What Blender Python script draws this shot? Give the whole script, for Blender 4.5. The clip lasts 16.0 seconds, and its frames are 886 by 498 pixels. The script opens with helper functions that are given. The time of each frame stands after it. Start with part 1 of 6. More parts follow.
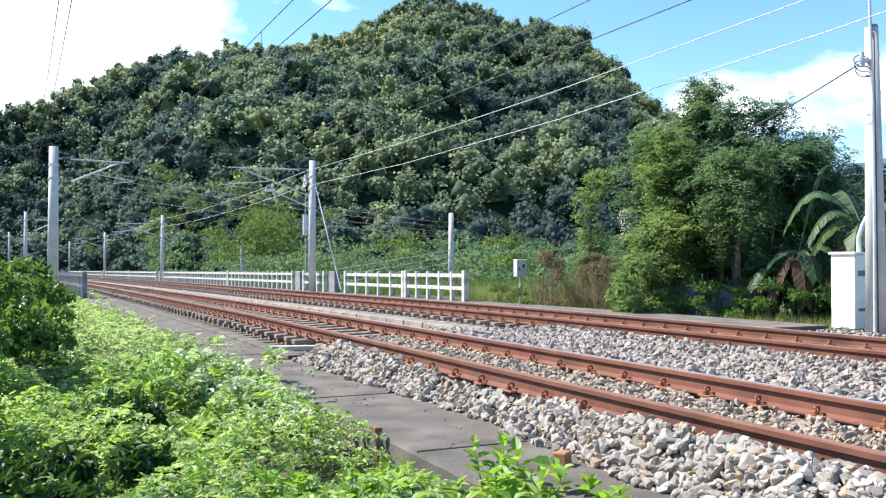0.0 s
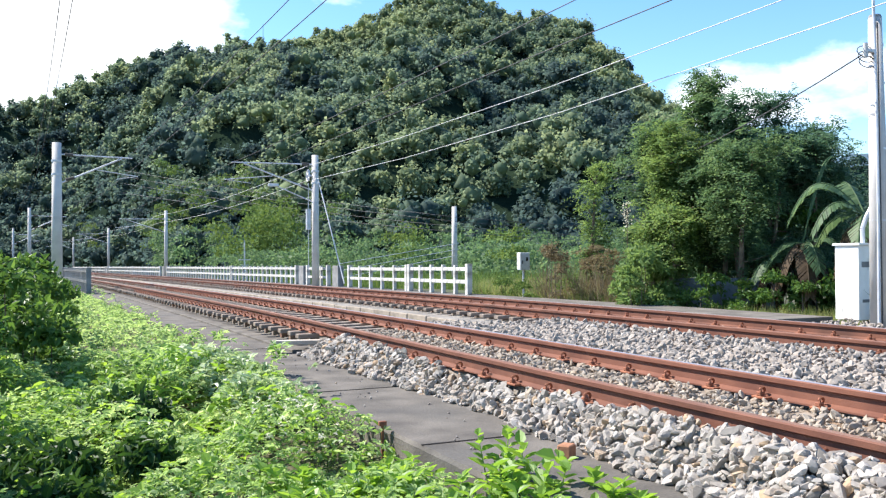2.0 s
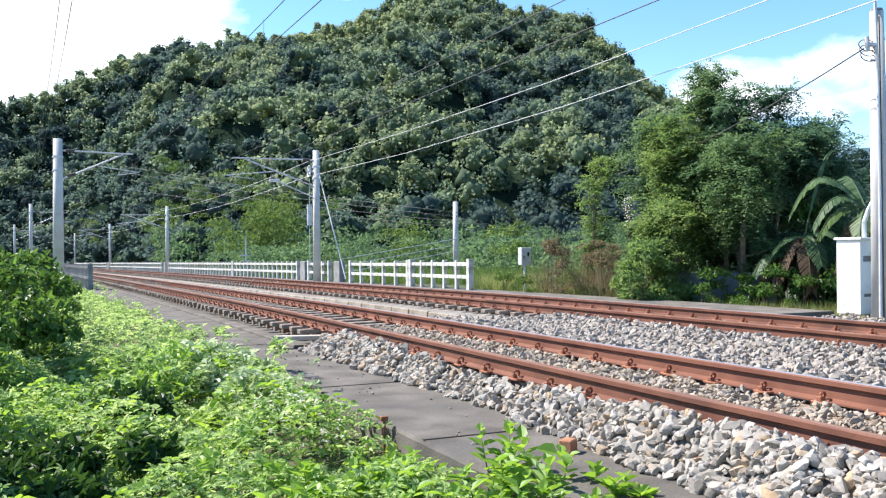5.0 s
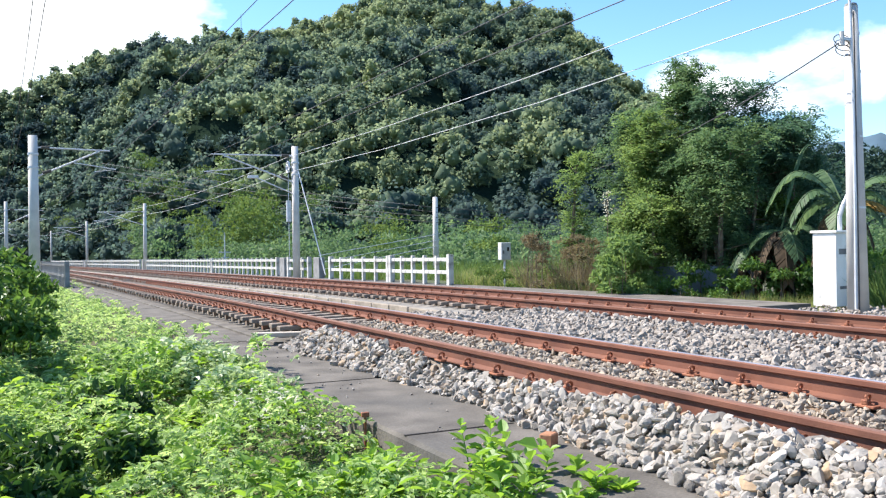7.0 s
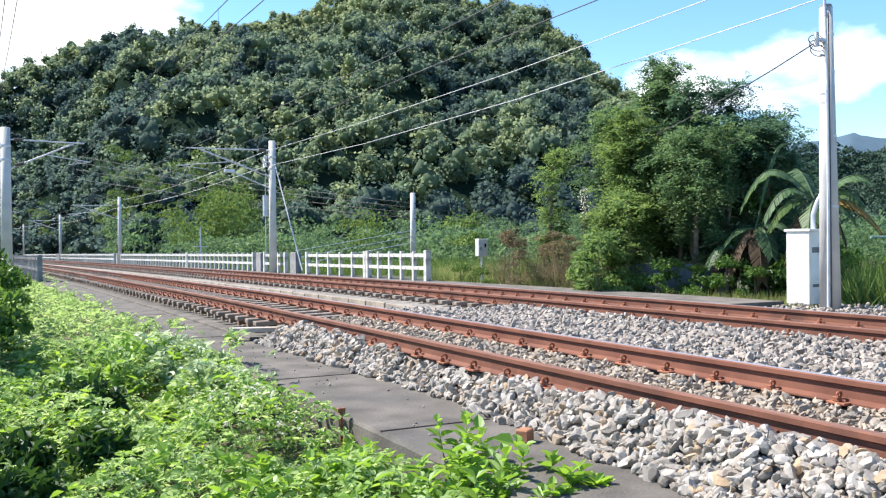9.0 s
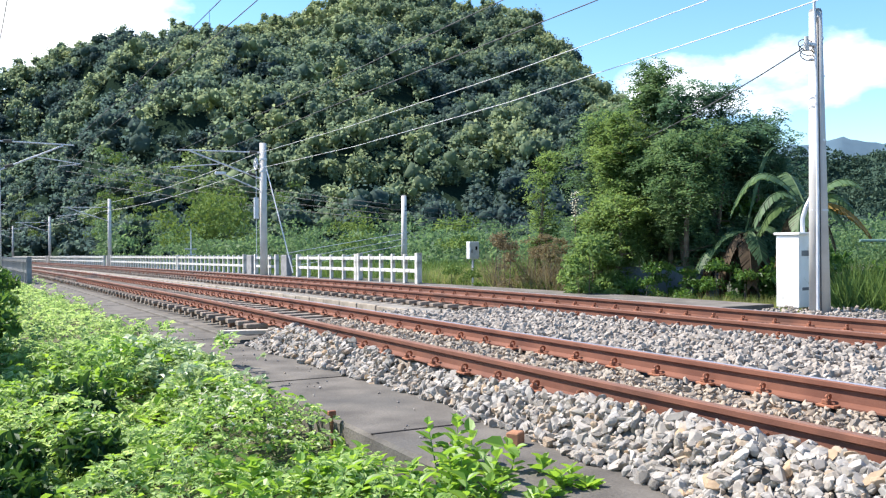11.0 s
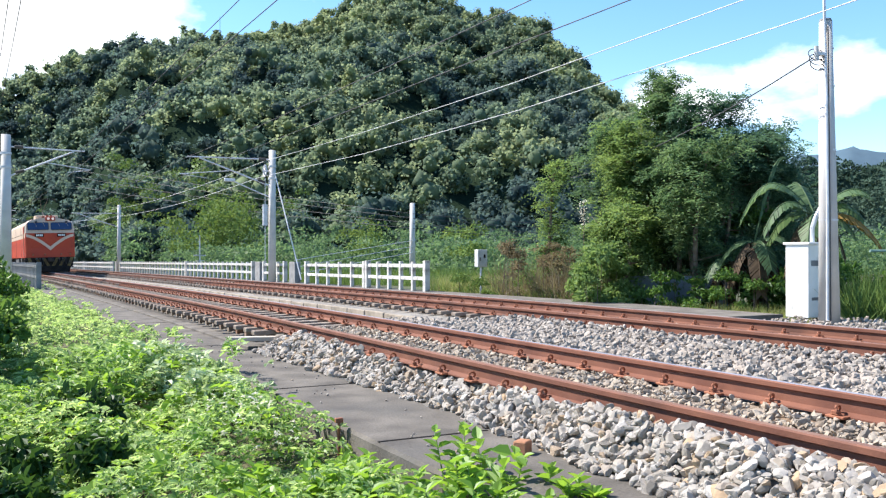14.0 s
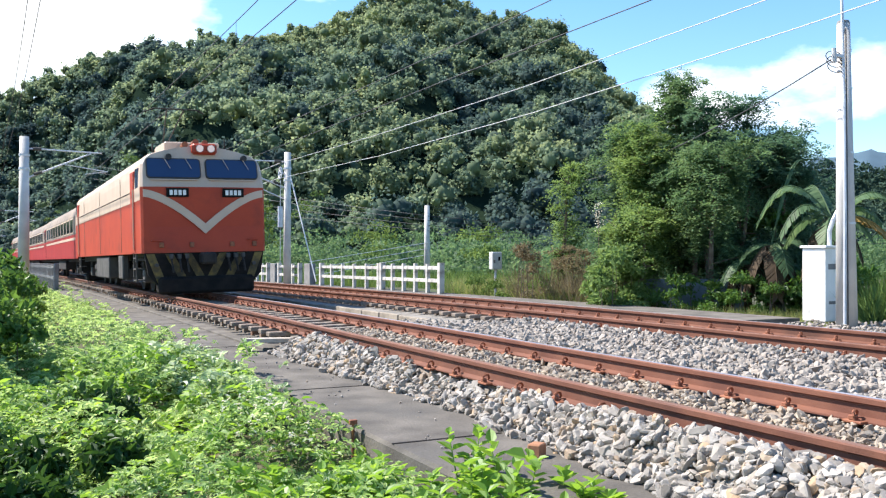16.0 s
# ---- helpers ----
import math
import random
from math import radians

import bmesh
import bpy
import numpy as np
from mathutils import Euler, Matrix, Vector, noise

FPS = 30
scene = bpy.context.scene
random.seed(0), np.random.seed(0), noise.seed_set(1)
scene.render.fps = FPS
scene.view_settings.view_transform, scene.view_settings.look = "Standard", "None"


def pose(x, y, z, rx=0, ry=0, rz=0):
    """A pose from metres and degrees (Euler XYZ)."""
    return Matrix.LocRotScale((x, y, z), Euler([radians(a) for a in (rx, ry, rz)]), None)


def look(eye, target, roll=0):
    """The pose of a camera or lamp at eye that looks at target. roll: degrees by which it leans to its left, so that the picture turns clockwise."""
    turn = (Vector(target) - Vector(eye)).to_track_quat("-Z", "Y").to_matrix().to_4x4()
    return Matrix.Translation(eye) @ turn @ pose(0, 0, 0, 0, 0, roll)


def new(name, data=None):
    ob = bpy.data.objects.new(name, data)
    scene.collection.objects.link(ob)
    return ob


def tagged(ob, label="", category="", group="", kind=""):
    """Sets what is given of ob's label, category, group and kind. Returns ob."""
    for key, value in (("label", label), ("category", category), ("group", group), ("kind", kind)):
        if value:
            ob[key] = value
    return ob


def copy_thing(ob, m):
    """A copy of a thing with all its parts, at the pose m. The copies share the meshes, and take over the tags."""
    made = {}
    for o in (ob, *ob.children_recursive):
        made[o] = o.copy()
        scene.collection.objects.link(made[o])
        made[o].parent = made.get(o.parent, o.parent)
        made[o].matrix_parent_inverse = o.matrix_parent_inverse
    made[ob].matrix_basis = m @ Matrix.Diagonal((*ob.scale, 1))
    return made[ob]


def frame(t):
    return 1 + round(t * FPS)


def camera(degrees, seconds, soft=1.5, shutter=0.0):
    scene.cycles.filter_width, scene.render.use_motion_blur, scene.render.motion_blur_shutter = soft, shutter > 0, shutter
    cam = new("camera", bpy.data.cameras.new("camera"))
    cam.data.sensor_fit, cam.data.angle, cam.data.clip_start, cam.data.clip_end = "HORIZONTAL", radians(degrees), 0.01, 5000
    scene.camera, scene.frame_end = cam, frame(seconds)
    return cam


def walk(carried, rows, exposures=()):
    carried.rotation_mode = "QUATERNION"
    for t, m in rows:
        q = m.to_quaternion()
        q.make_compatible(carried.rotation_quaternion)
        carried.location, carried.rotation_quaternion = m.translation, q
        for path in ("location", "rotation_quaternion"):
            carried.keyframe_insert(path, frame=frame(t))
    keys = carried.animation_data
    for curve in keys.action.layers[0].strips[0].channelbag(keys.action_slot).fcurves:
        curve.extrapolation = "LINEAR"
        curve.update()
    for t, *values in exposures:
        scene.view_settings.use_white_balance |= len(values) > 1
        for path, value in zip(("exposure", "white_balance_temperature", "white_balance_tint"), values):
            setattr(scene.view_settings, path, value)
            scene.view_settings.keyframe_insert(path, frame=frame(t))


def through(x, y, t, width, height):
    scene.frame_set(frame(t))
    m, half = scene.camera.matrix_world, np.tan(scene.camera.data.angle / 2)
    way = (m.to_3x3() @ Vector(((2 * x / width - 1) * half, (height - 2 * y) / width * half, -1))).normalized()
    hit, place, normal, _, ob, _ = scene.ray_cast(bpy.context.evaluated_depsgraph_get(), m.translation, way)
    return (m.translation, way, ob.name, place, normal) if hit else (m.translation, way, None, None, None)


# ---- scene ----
EYE = 0.888
# ---------------------------------------------------------------- camera
cam = camera(52.98, 16.0, soft=1.25)
PATH = [
    (0, pose(0, 0, EYE, 90.960, -0.000, -25.090)),
    (0.5, pose(0, 0, EYE, 90.793, 0.115, -25.431)),
    (1, pose(0, 0, EYE, 90.611, 0.282, -25.366)),
    (1.5, pose(0, 0, EYE, 90.625, 0.347, -25.209)),
    (2, pose(0, 0, EYE, 90.549, 0.344, -24.876)),
    (2.5, pose(0, 0, EYE, 90.426, 0.316, -24.704)),
    (3, pose(0, 0, EYE, 90.400, 0.357, -24.681)),
    (3.5, pose(0, 0, EYE, 90.351, 0.374, -24.766)),
    (4, pose(0, 0, EYE, 90.319, 0.452, -24.749)),
    (6.5, pose(0, 0, EYE, 89.956, 0.734, -25.280)),
    (7, pose(0, 0, EYE, 89.931, 0.837, -26.087)),
    (7.5, pose(0, 0, EYE, 89.882, 0.804, -26.704)),
    (8, pose(0, 0, EYE, 89.782, 0.790, -27.324)),
    (8.5, pose(0, 0, EYE, 89.721, 0.628, -27.449)),
    (9, pose(0, 0, EYE, 89.654, 0.467, -27.549)),
    (11.5, pose(0, 0, EYE, 89.901, 0.342, -28.213)),
    (12, pose(0, 0, EYE, 90.025, 0.294, -28.213)),
    (12.5, pose(0, 0, EYE, 90.138, 0.217, -28.113)),
    (13, pose(0, 0, EYE, 90.234, 0.171, -27.978)),
    (13.5, pose(0, 0, EYE, 90.304, 0.100, -27.789)),
    (14, pose(0, 0, EYE, 90.330, 0.029, -27.595)),
    (14.5, pose(0, 0, EYE, 90.372, -0.047, -27.375)),
    (15, pose(0, 0, EYE, 90.443, -0.104, -27.092)),
    (15.5, pose(0, 0, EYE, 90.464, -0.126, -26.901)),
    (16, pose(0, 0, EYE, 90.474, -0.144, -26.657)),
]
walk(cam, PATH)

# ---------------------------------------------------------------- light
SUN_AZ, SUN_EL = -46.0, 49.0      # degrees from +Y towards +X; height
scene.view_settings.exposure = 1.16
world = bpy.data.worlds.new("sky")
scene.world = world
world.use_nodes = True


def build_sky():
    nt = world.node_tree
    n, k = nt.nodes, nt.links
    n.clear()
    sky = n.new("ShaderNodeTexSky")
    sky.sky_type, sky.sun_disc = "NISHITA", False
    sky.sun_elevation, sky.sun_rotation = radians(SUN_EL), radians(SUN_AZ)
    sky.air_density, sky.dust_density, sky.ozone_density = 1.0, 0.25, 3.0
    co = n.new("ShaderNodeTexCoord")
    noi = n.new("ShaderNodeTexNoise")
    noi.inputs["Scale"].default_value, noi.inputs["Detail"].default_value = 4.2, 9.0
    noi.inputs["Roughness"].default_value = 0.55
    stretch = n.new("ShaderNodeMapping")
    stretch.inputs["Scale"].default_value = (1.0, 1.0, 2.2)
    stretch.inputs["Location"].default_value = (0.35, 0.1, 0.2)
    k.new(co.outputs["Generated"], stretch.inputs[0])
    k.new(stretch.outputs[0], noi.inputs["Vector"])
    total = noi.outputs["Fac"]
    for az, el, power, amount in ((-2.0, 19.0, 22.0, 0.46), (42.0, 9.5, 260.0, 0.34), (51.0, 10.5, 300.0, 0.28), (17.5, 18.5, 500.0, 0.2)):
        d = n.new("ShaderNodeVectorMath")
        d.operation = "DOT_PRODUCT"
        a, e = radians(az), radians(el)
        d.inputs[1].default_value = (math.sin(a) * math.cos(e), math.cos(a) * math.cos(e), math.sin(e))
        k.new(co.outputs["Generated"], d.inputs[0])
        c = n.new("ShaderNodeMath")
        c.operation = "MAXIMUM"
        c.inputs[1].default_value = 0.0
        k.new(d.outputs["Value"], c.inputs[0])
        p = n.new("ShaderNodeMath")
        p.operation = "POWER"
        p.inputs[1].default_value = power
        k.new(c.outputs[0], p.inputs[0])
        m = n.new("ShaderNodeMath")
        m.operation = "MULTIPLY_ADD"
        m.inputs[1].default_value = amount
        k.new(p.outputs[0], m.inputs[0])
        k.new(total, m.inputs[2])
        total = m.outputs[0]
    ramp = n.new("ShaderNodeValToRGB")
    ramp.color_ramp.elements[0].position, ramp.color_ramp.elements[1].position = 0.74, 0.90
    k.new(total, ramp.inputs[0])
    mix = n.new("ShaderNodeMixRGB")
    mix.inputs[2].default_value = (7.4, 7.6, 7.9, 1)
    k.new(ramp.outputs["Color"], mix.inputs[0])
    clear = n.new("ShaderNodeHueSaturation")
    clear.inputs["Saturation"].default_value, clear.inputs["Value"].default_value = 1.2, 1.0
    k.new(sky.outputs[0], clear.inputs["Color"])
    k.new(clear.outputs[0], mix.inputs[1])
    bg = n.new("ShaderNodeBackground")
    bg.inputs["Strength"].default_value = 0.125
    k.new(mix.outputs[0], bg.inputs[0])
    out = n.new("ShaderNodeOutputWorld")
    k.new(bg.outputs[0], out.inputs[0])


build_sky()
sun_data = bpy.data.lights.new("sun", "SUN")
sun_data.energy, sun_data.angle, sun_data.color = 5.0, radians(0.55), (1.0, 0.935, 0.865)
sun = new("sun", sun_data)
_a, _e = radians(SUN_AZ), radians(SUN_EL)
SUN_WAY = Vector((math.sin(_a) * math.cos(_e), math.cos(_a) * math.cos(_e), math.sin(_e)))
sun.matrix_world = look(SUN_WAY * 200, (0, 0, 0))


# ---------------------------------------------------------------- materials
def mat(name, c1, c2, scale=8.0, rough=0.8, metal=0.0, bump=0.2, fine=60.0, vary=0.12, stain=None, stain_scale=0.7, stain_at=0.55, coords="Object", bump_dist=0.01, spec=0.4):
    """Two colours by coarse noise, fine grain over both, stains at their own scale, relief."""
    m = bpy.data.materials.new(name)
    m.use_nodes = True
    n, k = m.node_tree.nodes, m.node_tree.links
    b = n["Principled BSDF"]
    co = n.new("ShaderNodeTexCoord")
    n1 = n.new("ShaderNodeTexNoise")
    n1.inputs["Scale"].default_value, n1.inputs["Detail"].default_value = scale, 6
    n2 = n.new("ShaderNodeTexNoise")
    n2.inputs["Scale"].default_value, n2.inputs["Detail"].default_value = fine, 4
    for t in (n1, n2):
        k.new(co.outputs[coords], t.inputs["Vector"])
    r = n.new("ShaderNodeValToRGB")
    r.color_ramp.elements[0].position, r.color_ramp.elements[1].position = 0.35, 0.65
    r.color_ramp.elements[0].color, r.color_ramp.elements[1].color = (*c1, 1), (*c2, 1)
    k.new(n1.outputs["Fac"], r.inputs[0])
    colour = r.outputs["Color"]
    if stain:
        n3 = n.new("ShaderNodeTexNoise")
        n3.inputs["Scale"].default_value, n3.inputs["Detail"].default_value = stain_scale, 8
        k.new(co.outputs[coords], n3.inputs["Vector"])
        r3 = n.new("ShaderNodeValToRGB")
        r3.color_ramp.elements[0].position, r3.color_ramp.elements[1].position = stain_at, stain_at + 0.15
        k.new(n3.outputs["Fac"], r3.inputs[0])
        mx = n.new("ShaderNodeMixRGB")
        mx.inputs[2].default_value = (*stain, 1)
        k.new(r3.outputs["Color"], mx.inputs[0])
        k.new(colour, mx.inputs[1])
        colour = mx.outputs[0]
    info = n.new("ShaderNodeObjectInfo")
    add = n.new("ShaderNodeMath")
    add.operation = "MULTIPLY_ADD"
    add.inputs[1].default_value = 0.5
    k.new(info.outputs["Random"], add.inputs[0])
    k.new(n2.outputs["Fac"], add.inputs[2])
    mr = n.new("ShaderNodeMapRange")
    mr.inputs["From Min"].default_value, mr.inputs["From Max"].default_value = 0.3, 1.2
    mr.inputs["To Min"].default_value, mr.inputs["To Max"].default_value = 1 - vary, 1 + vary
    k.new(add.outputs[0], mr.inputs["Value"])
    hsv = n.new("ShaderNodeHueSaturation")
    k.new(mr.outputs[0], hsv.inputs["Value"])
    k.new(colour, hsv.inputs["Color"])
    k.new(hsv.outputs[0], b.inputs["Base Color"])
    b.inputs["Roughness"].default_value, b.inputs["Metallic"].default_value = rough, metal
    b.inputs["Specular IOR Level"].default_value = spec
    if bump:
        bp = n.new("ShaderNodeBump")
        bp.inputs["Strength"].default_value, bp.inputs["Distance"].default_value = bump, bump_dist
        k.new(n2.outputs["Fac"], bp.inputs["Height"])
        k.new(bp.outputs[0], b.inputs["Normal"])
    return m


def leaf_mat(name, colours, through=0.35, rough=0.55, own=0.55, patch=0.35, spec=0.3):
    """Leaves: each takes its own green, and light comes through."""
    m = bpy.data.materials.new(name)
    m.use_nodes = True
    n, k = m.node_tree.nodes, m.node_tree.links
    b = n["Principled BSDF"]
    g = n.new("ShaderNodeNewGeometry")
    co = n.new("ShaderNodeTexCoord")
    noi = n.new("ShaderNodeTexNoise")
    noi.inputs["Scale"].default_value, noi.inputs["Detail"].default_value = patch, 3
    k.new(co.outputs["Object"], noi.inputs["Vector"])
    ad = n.new("ShaderNodeMath")
    ad.operation = "MULTIPLY_ADD"
    ad.inputs[1].default_value = own
    k.new(g.outputs["Random Per Island"], ad.inputs[0])
    sc = n.new("ShaderNodeMath")
    sc.operation = "MULTIPLY_ADD"
    sc.inputs[1].default_value, sc.inputs[2].default_value = 1.6, -0.27 - own / 2
    k.new(noi.outputs["Fac"], sc.inputs[0])
    k.new(sc.outputs[0], ad.inputs[2])
    r = n.new("ShaderNodeValToRGB")
    e = r.color_ramp.elements
    while len(e) < len(colours):
        e.new(0.5)
    for i, c in enumerate(colours):
        e[i].position = 0.05 + 0.9 * i / (len(colours) - 1)
        e[i].color = (*c, 1)
    k.new(ad.outputs[0], r.inputs[0])
    k.new(r.outputs["Color"], b.inputs["Base Color"])
    b.inputs["Roughness"].default_value = rough
    b.inputs["Specular IOR Level"].default_value = spec
    tr = n.new("ShaderNodeBsdfTranslucent")
    hs = n.new("ShaderNodeHueSaturation")
    hs.inputs["Hue"].default_value, hs.inputs["Saturation"].default_value, hs.inputs["Value"].default_value = 0.485, 1.1, 1.5
    k.new(r.outputs["Color"], hs.inputs["Color"])
    k.new(hs.outputs[0], tr.inputs["Color"])
    mx = n.new("ShaderNodeMixShader")
    mx.inputs[0].default_value = through
    k.new(b.outputs[0], mx.inputs[1])
    k.new(tr.outputs[0], mx.inputs[2])
    k.new(mx.outputs[0], n["Material Output"].inputs["Surface"])
    return m


def island_mat(name, colours, rough=0.85, bump=0.5, fine=40.0):
    """Stones: one colour a stone, with grain."""
    m = bpy.data.materials.new(name)
    m.use_nodes = True
    n, k = m.node_tree.nodes, m.node_tree.links
    b = n["Principled BSDF"]
    g = n.new("ShaderNodeNewGeometry")
    info = n.new("ShaderNodeObjectInfo")
    ad = n.new("ShaderNodeMath")
    ad.operation = "ADD"
    k.new(g.outputs["Random Per Island"], ad.inputs[0])
    k.new(info.outputs["Random"], ad.inputs[1])
    fr = n.new("ShaderNodeMath")
    fr.operation = "FRACT"
    k.new(ad.outputs[0], fr.inputs[0])
    r = n.new("ShaderNodeValToRGB")
    e = r.color_ramp.elements
    while len(e) < len(colours):
        e.new(0.5)
    for i, c in enumerate(colours):
        e[i].position = i / (len(colours) - 1)
        e[i].color = (*c, 1)
    k.new(fr.outputs[0], r.inputs[0])
    co = n.new("ShaderNodeTexCoord")
    noi = n.new("ShaderNodeTexNoise")
    noi.inputs["Scale"].default_value, noi.inputs["Detail"].default_value = fine, 6
    k.new(co.outputs["Object"], noi.inputs["Vector"])
    mr = n.new("ShaderNodeMapRange")
    mr.inputs["To Min"].default_value, mr.inputs["To Max"].default_value = 0.72, 1.25
    k.new(noi.outputs["Fac"], mr.inputs["Value"])
    hs = n.new("ShaderNodeHueSaturation")
    k.new(mr.outputs[0], hs.inputs["Value"])
    k.new(r.outputs["Color"], hs.inputs["Color"])
    k.new(hs.outputs[0], b.inputs["Base Color"])
    b.inputs["Roughness"].default_value = rough
    bp = n.new("ShaderNodeBump")
    bp.inputs["Strength"].default_value, bp.inputs["Distance"].default_value = bump, 0.01
    k.new(noi.outputs["Fac"], bp.inputs["Height"])
    k.new(bp.outputs[0], b.inputs["Normal"])
    return m


RUST = mat("rusty_rail_steel", (0.125, 0.047, 0.029), (0.175, 0.071, 0.043), 3.0, 0.75, 0.1, 0.15, 90, 0.15, (0.095, 0.040, 0.026), 1.3)
# Worn running face; its pale base colour also paints the sky's sheen.
SHINE = mat("worn_rail_head_with_sheen", (0.42, 0.40, 0.43), (0.34, 0.32, 0.34), 2.0, 0.4, 0.4, 0.03, 120, 0.06)
DULL = mat("dull_rail_head", (0.22, 0.11, 0.07), (0.28, 0.155, 0.10), 2.0, 0.55, 0.3, 0.05, 120, 0.1)
CLIP = mat("rusty_clip", (0.22, 0.08, 0.045), (0.32, 0.13, 0.07), 30, 0.75, 0.2, 0.2, 120)
SLEEPER = mat("weathered_sleeper", (0.33, 0.275, 0.22), (0.16, 0.13, 0.105), 3.0, 0.9, 0, 0.4, 50, 0.3, (0.20, 0.11, 0.07), 1.6, 0.5)
PLANK = mat("pale_plank", (0.50, 0.45, 0.38), (0.40, 0.35, 0.29), 4.0, 0.85, 0, 0.3, 60, 0.15)
PATHC = mat("weathered_concrete", (0.145, 0.13, 0.11), (0.075, 0.067, 0.057), 2.2, 0.92, 0, 0.7, 45, 0.28, (0.075, 0.072, 0.066), 0.6, 0.55)
DECK = mat("deck_concrete", (0.26, 0.24, 0.21), (0.17, 0.155, 0.135), 1.6, 0.92, 0, 0.4, 45, 0.18, (0.17, 0.13, 0.10), 0.9, 0.52)
KERB = mat("pale_kerb_concrete", (0.31, 0.265, 0.21), (0.18, 0.155, 0.12), 4.5, 0.9, 0, 0.4, 45, 0.15, (0.30, 0.25, 0.2), 2.2, 0.56)
WHITEC = mat("white_painted_concrete", (0.56, 0.55, 0.52), (0.40, 0.39, 0.36), 3.0, 0.85, 0, 0.25, 60, 0.15, (0.19, 0.175, 0.155), 3.2, 0.5)
GREYC = mat("grey_stained_concrete", (0.26, 0.26, 0.255), (0.16, 0.16, 0.16), 2.5, 0.9, 0, 0.35, 50, 0.15, (0.12, 0.12, 0.12), 1.8, 0.55)
POLEC = mat("pole_concrete", (0.60, 0.58, 0.55), (0.48, 0.46, 0.44), 1.5, 0.85, 0, 0.25, 60, 0.1, (0.34, 0.32, 0.30), 1.1, 0.6)
GALV = mat("galvanised_steel", (0.62, 0.63, 0.66), (0.50, 0.51, 0.54), 4.0, 0.5, 0.35, 0.05, 60, 0.08)
WIRE = mat("dark_wire", (0.06, 0.06, 0.065), (0.10, 0.10, 0.10), 4.0, 0.6, 0.5, 0, 60)
PALEWIRE = mat("pale_wire", (0.62, 0.62, 0.62), (0.52, 0.52, 0.52), 4.0, 0.5, 0.3, 0, 60)
BOXW = mat("white_cabinet_paint", (0.83, 0.82, 0.79), (0.74, 0.73, 0.69), 2.5, 0.7, 0, 0.1, 50, 0.05, (0.30, 0.285, 0.255), 2.2, 0.6)
BOXG = mat("grey_box_paint", (0.55, 0.55, 0.54), (0.44, 0.44, 0.43), 6, 0.6, 0.1, 0.1, 60)
BROWNBRICK = mat("brick_clay", (0.35, 0.17, 0.09), (0.28, 0.13, 0.07), 20, 0.9, 0, 0.4, 120)
SOIL = mat("ground_soil", (0.045, 0.055, 0.022), (0.085, 0.075, 0.04), 0.8, 0.95, 0, 0.6, 12, 0.25, (0.05, 0.075, 0.025), 0.2, bump_dist=0.05)
# Near-black colour stands for the shade in gaps between the crowns.
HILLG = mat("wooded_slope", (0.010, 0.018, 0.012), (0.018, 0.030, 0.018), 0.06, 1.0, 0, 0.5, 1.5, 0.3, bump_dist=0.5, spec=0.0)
DUSTY = mat("ballast_dust", (0.15, 0.13, 0.11), (0.21, 0.19, 0.165), 6.0, 0.95, 0, 0.8, 40, 0.3, (0.24, 0.17, 0.115), 0.8, 0.5, bump_dist=0.03)
STONE = island_mat("ballast_stone", ((0.19, 0.175, 0.155), (0.36, 0.33, 0.295), (0.26, 0.228, 0.193), (0.31, 0.295, 0.275), (0.41, 0.375, 0.335), (0.27, 0.225, 0.18), (0.33, 0.30, 0.265), (0.24, 0.228, 0.21), (0.37, 0.33, 0.28), (0.15, 0.135, 0.117), (0.31, 0.28, 0.245), (0.35, 0.24, 0.14), (0.28, 0.258, 0.23)), 0.85, 0.6, 30.0)
WARMSTONE = island_mat("warm_ballast_stone", ((0.19, 0.165, 0.14), (0.34, 0.298, 0.255), (0.25, 0.213, 0.178), (0.38, 0.338, 0.292), (0.29, 0.24, 0.195), (0.32, 0.28, 0.238), (0.22, 0.20, 0.175), (0.35, 0.30, 0.25), (0.16, 0.138, 0.115)), 0.85, 0.6, 30.0)
BROWNSTONE = island_mat("dusty_ballast_stone", ((0.29, 0.225, 0.16), (0.36, 0.295, 0.22), (0.40, 0.345, 0.275), (0.26, 0.20, 0.145), (0.37, 0.315, 0.25)))
WEED = leaf_mat("weed_leaf", ((0.080, 0.146, 0.052), (0.195, 0.310, 0.104), (0.325, 0.450, 0.165), (0.44, 0.55, 0.245)), 0.48, 0.55, 0.6, 1.3)
GREYLEAF = leaf_mat("pale_downy_leaf", ((0.17, 0.25, 0.11), (0.30, 0.39, 0.19), (0.46, 0.54, 0.33)), 0.35, 0.45, 0.7, 2.0, 0.5)
FLOWER = leaf_mat("cream_flower", ((0.62, 0.60, 0.46), (0.72, 0.70, 0.58)), 0.3, 0.7, 0.6, 3.0)
BROADLEAF = leaf_mat("broad_weed_leaf", ((0.13, 0.25, 0.045), (0.20, 0.34, 0.06), (0.29, 0.43, 0.085)), 0.48, 0.42)
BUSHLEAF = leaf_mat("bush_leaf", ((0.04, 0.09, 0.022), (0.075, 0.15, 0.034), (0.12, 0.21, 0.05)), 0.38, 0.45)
# Fern green darkened to carry the shade at the near left of the bank.
DARKFERN = leaf_mat("shade_dark_fern_leaf", ((0.016, 0.045, 0.012), (0.032, 0.078, 0.018), (0.055, 0.115, 0.026)), 0.3, 0.5)
FEATHER = leaf_mat("feathery_leaf", ((0.062, 0.118, 0.060), (0.105, 0.180, 0.082), (0.165, 0.245, 0.105)), 0.45, 0.6, 0.5, 0.8, 0.2)
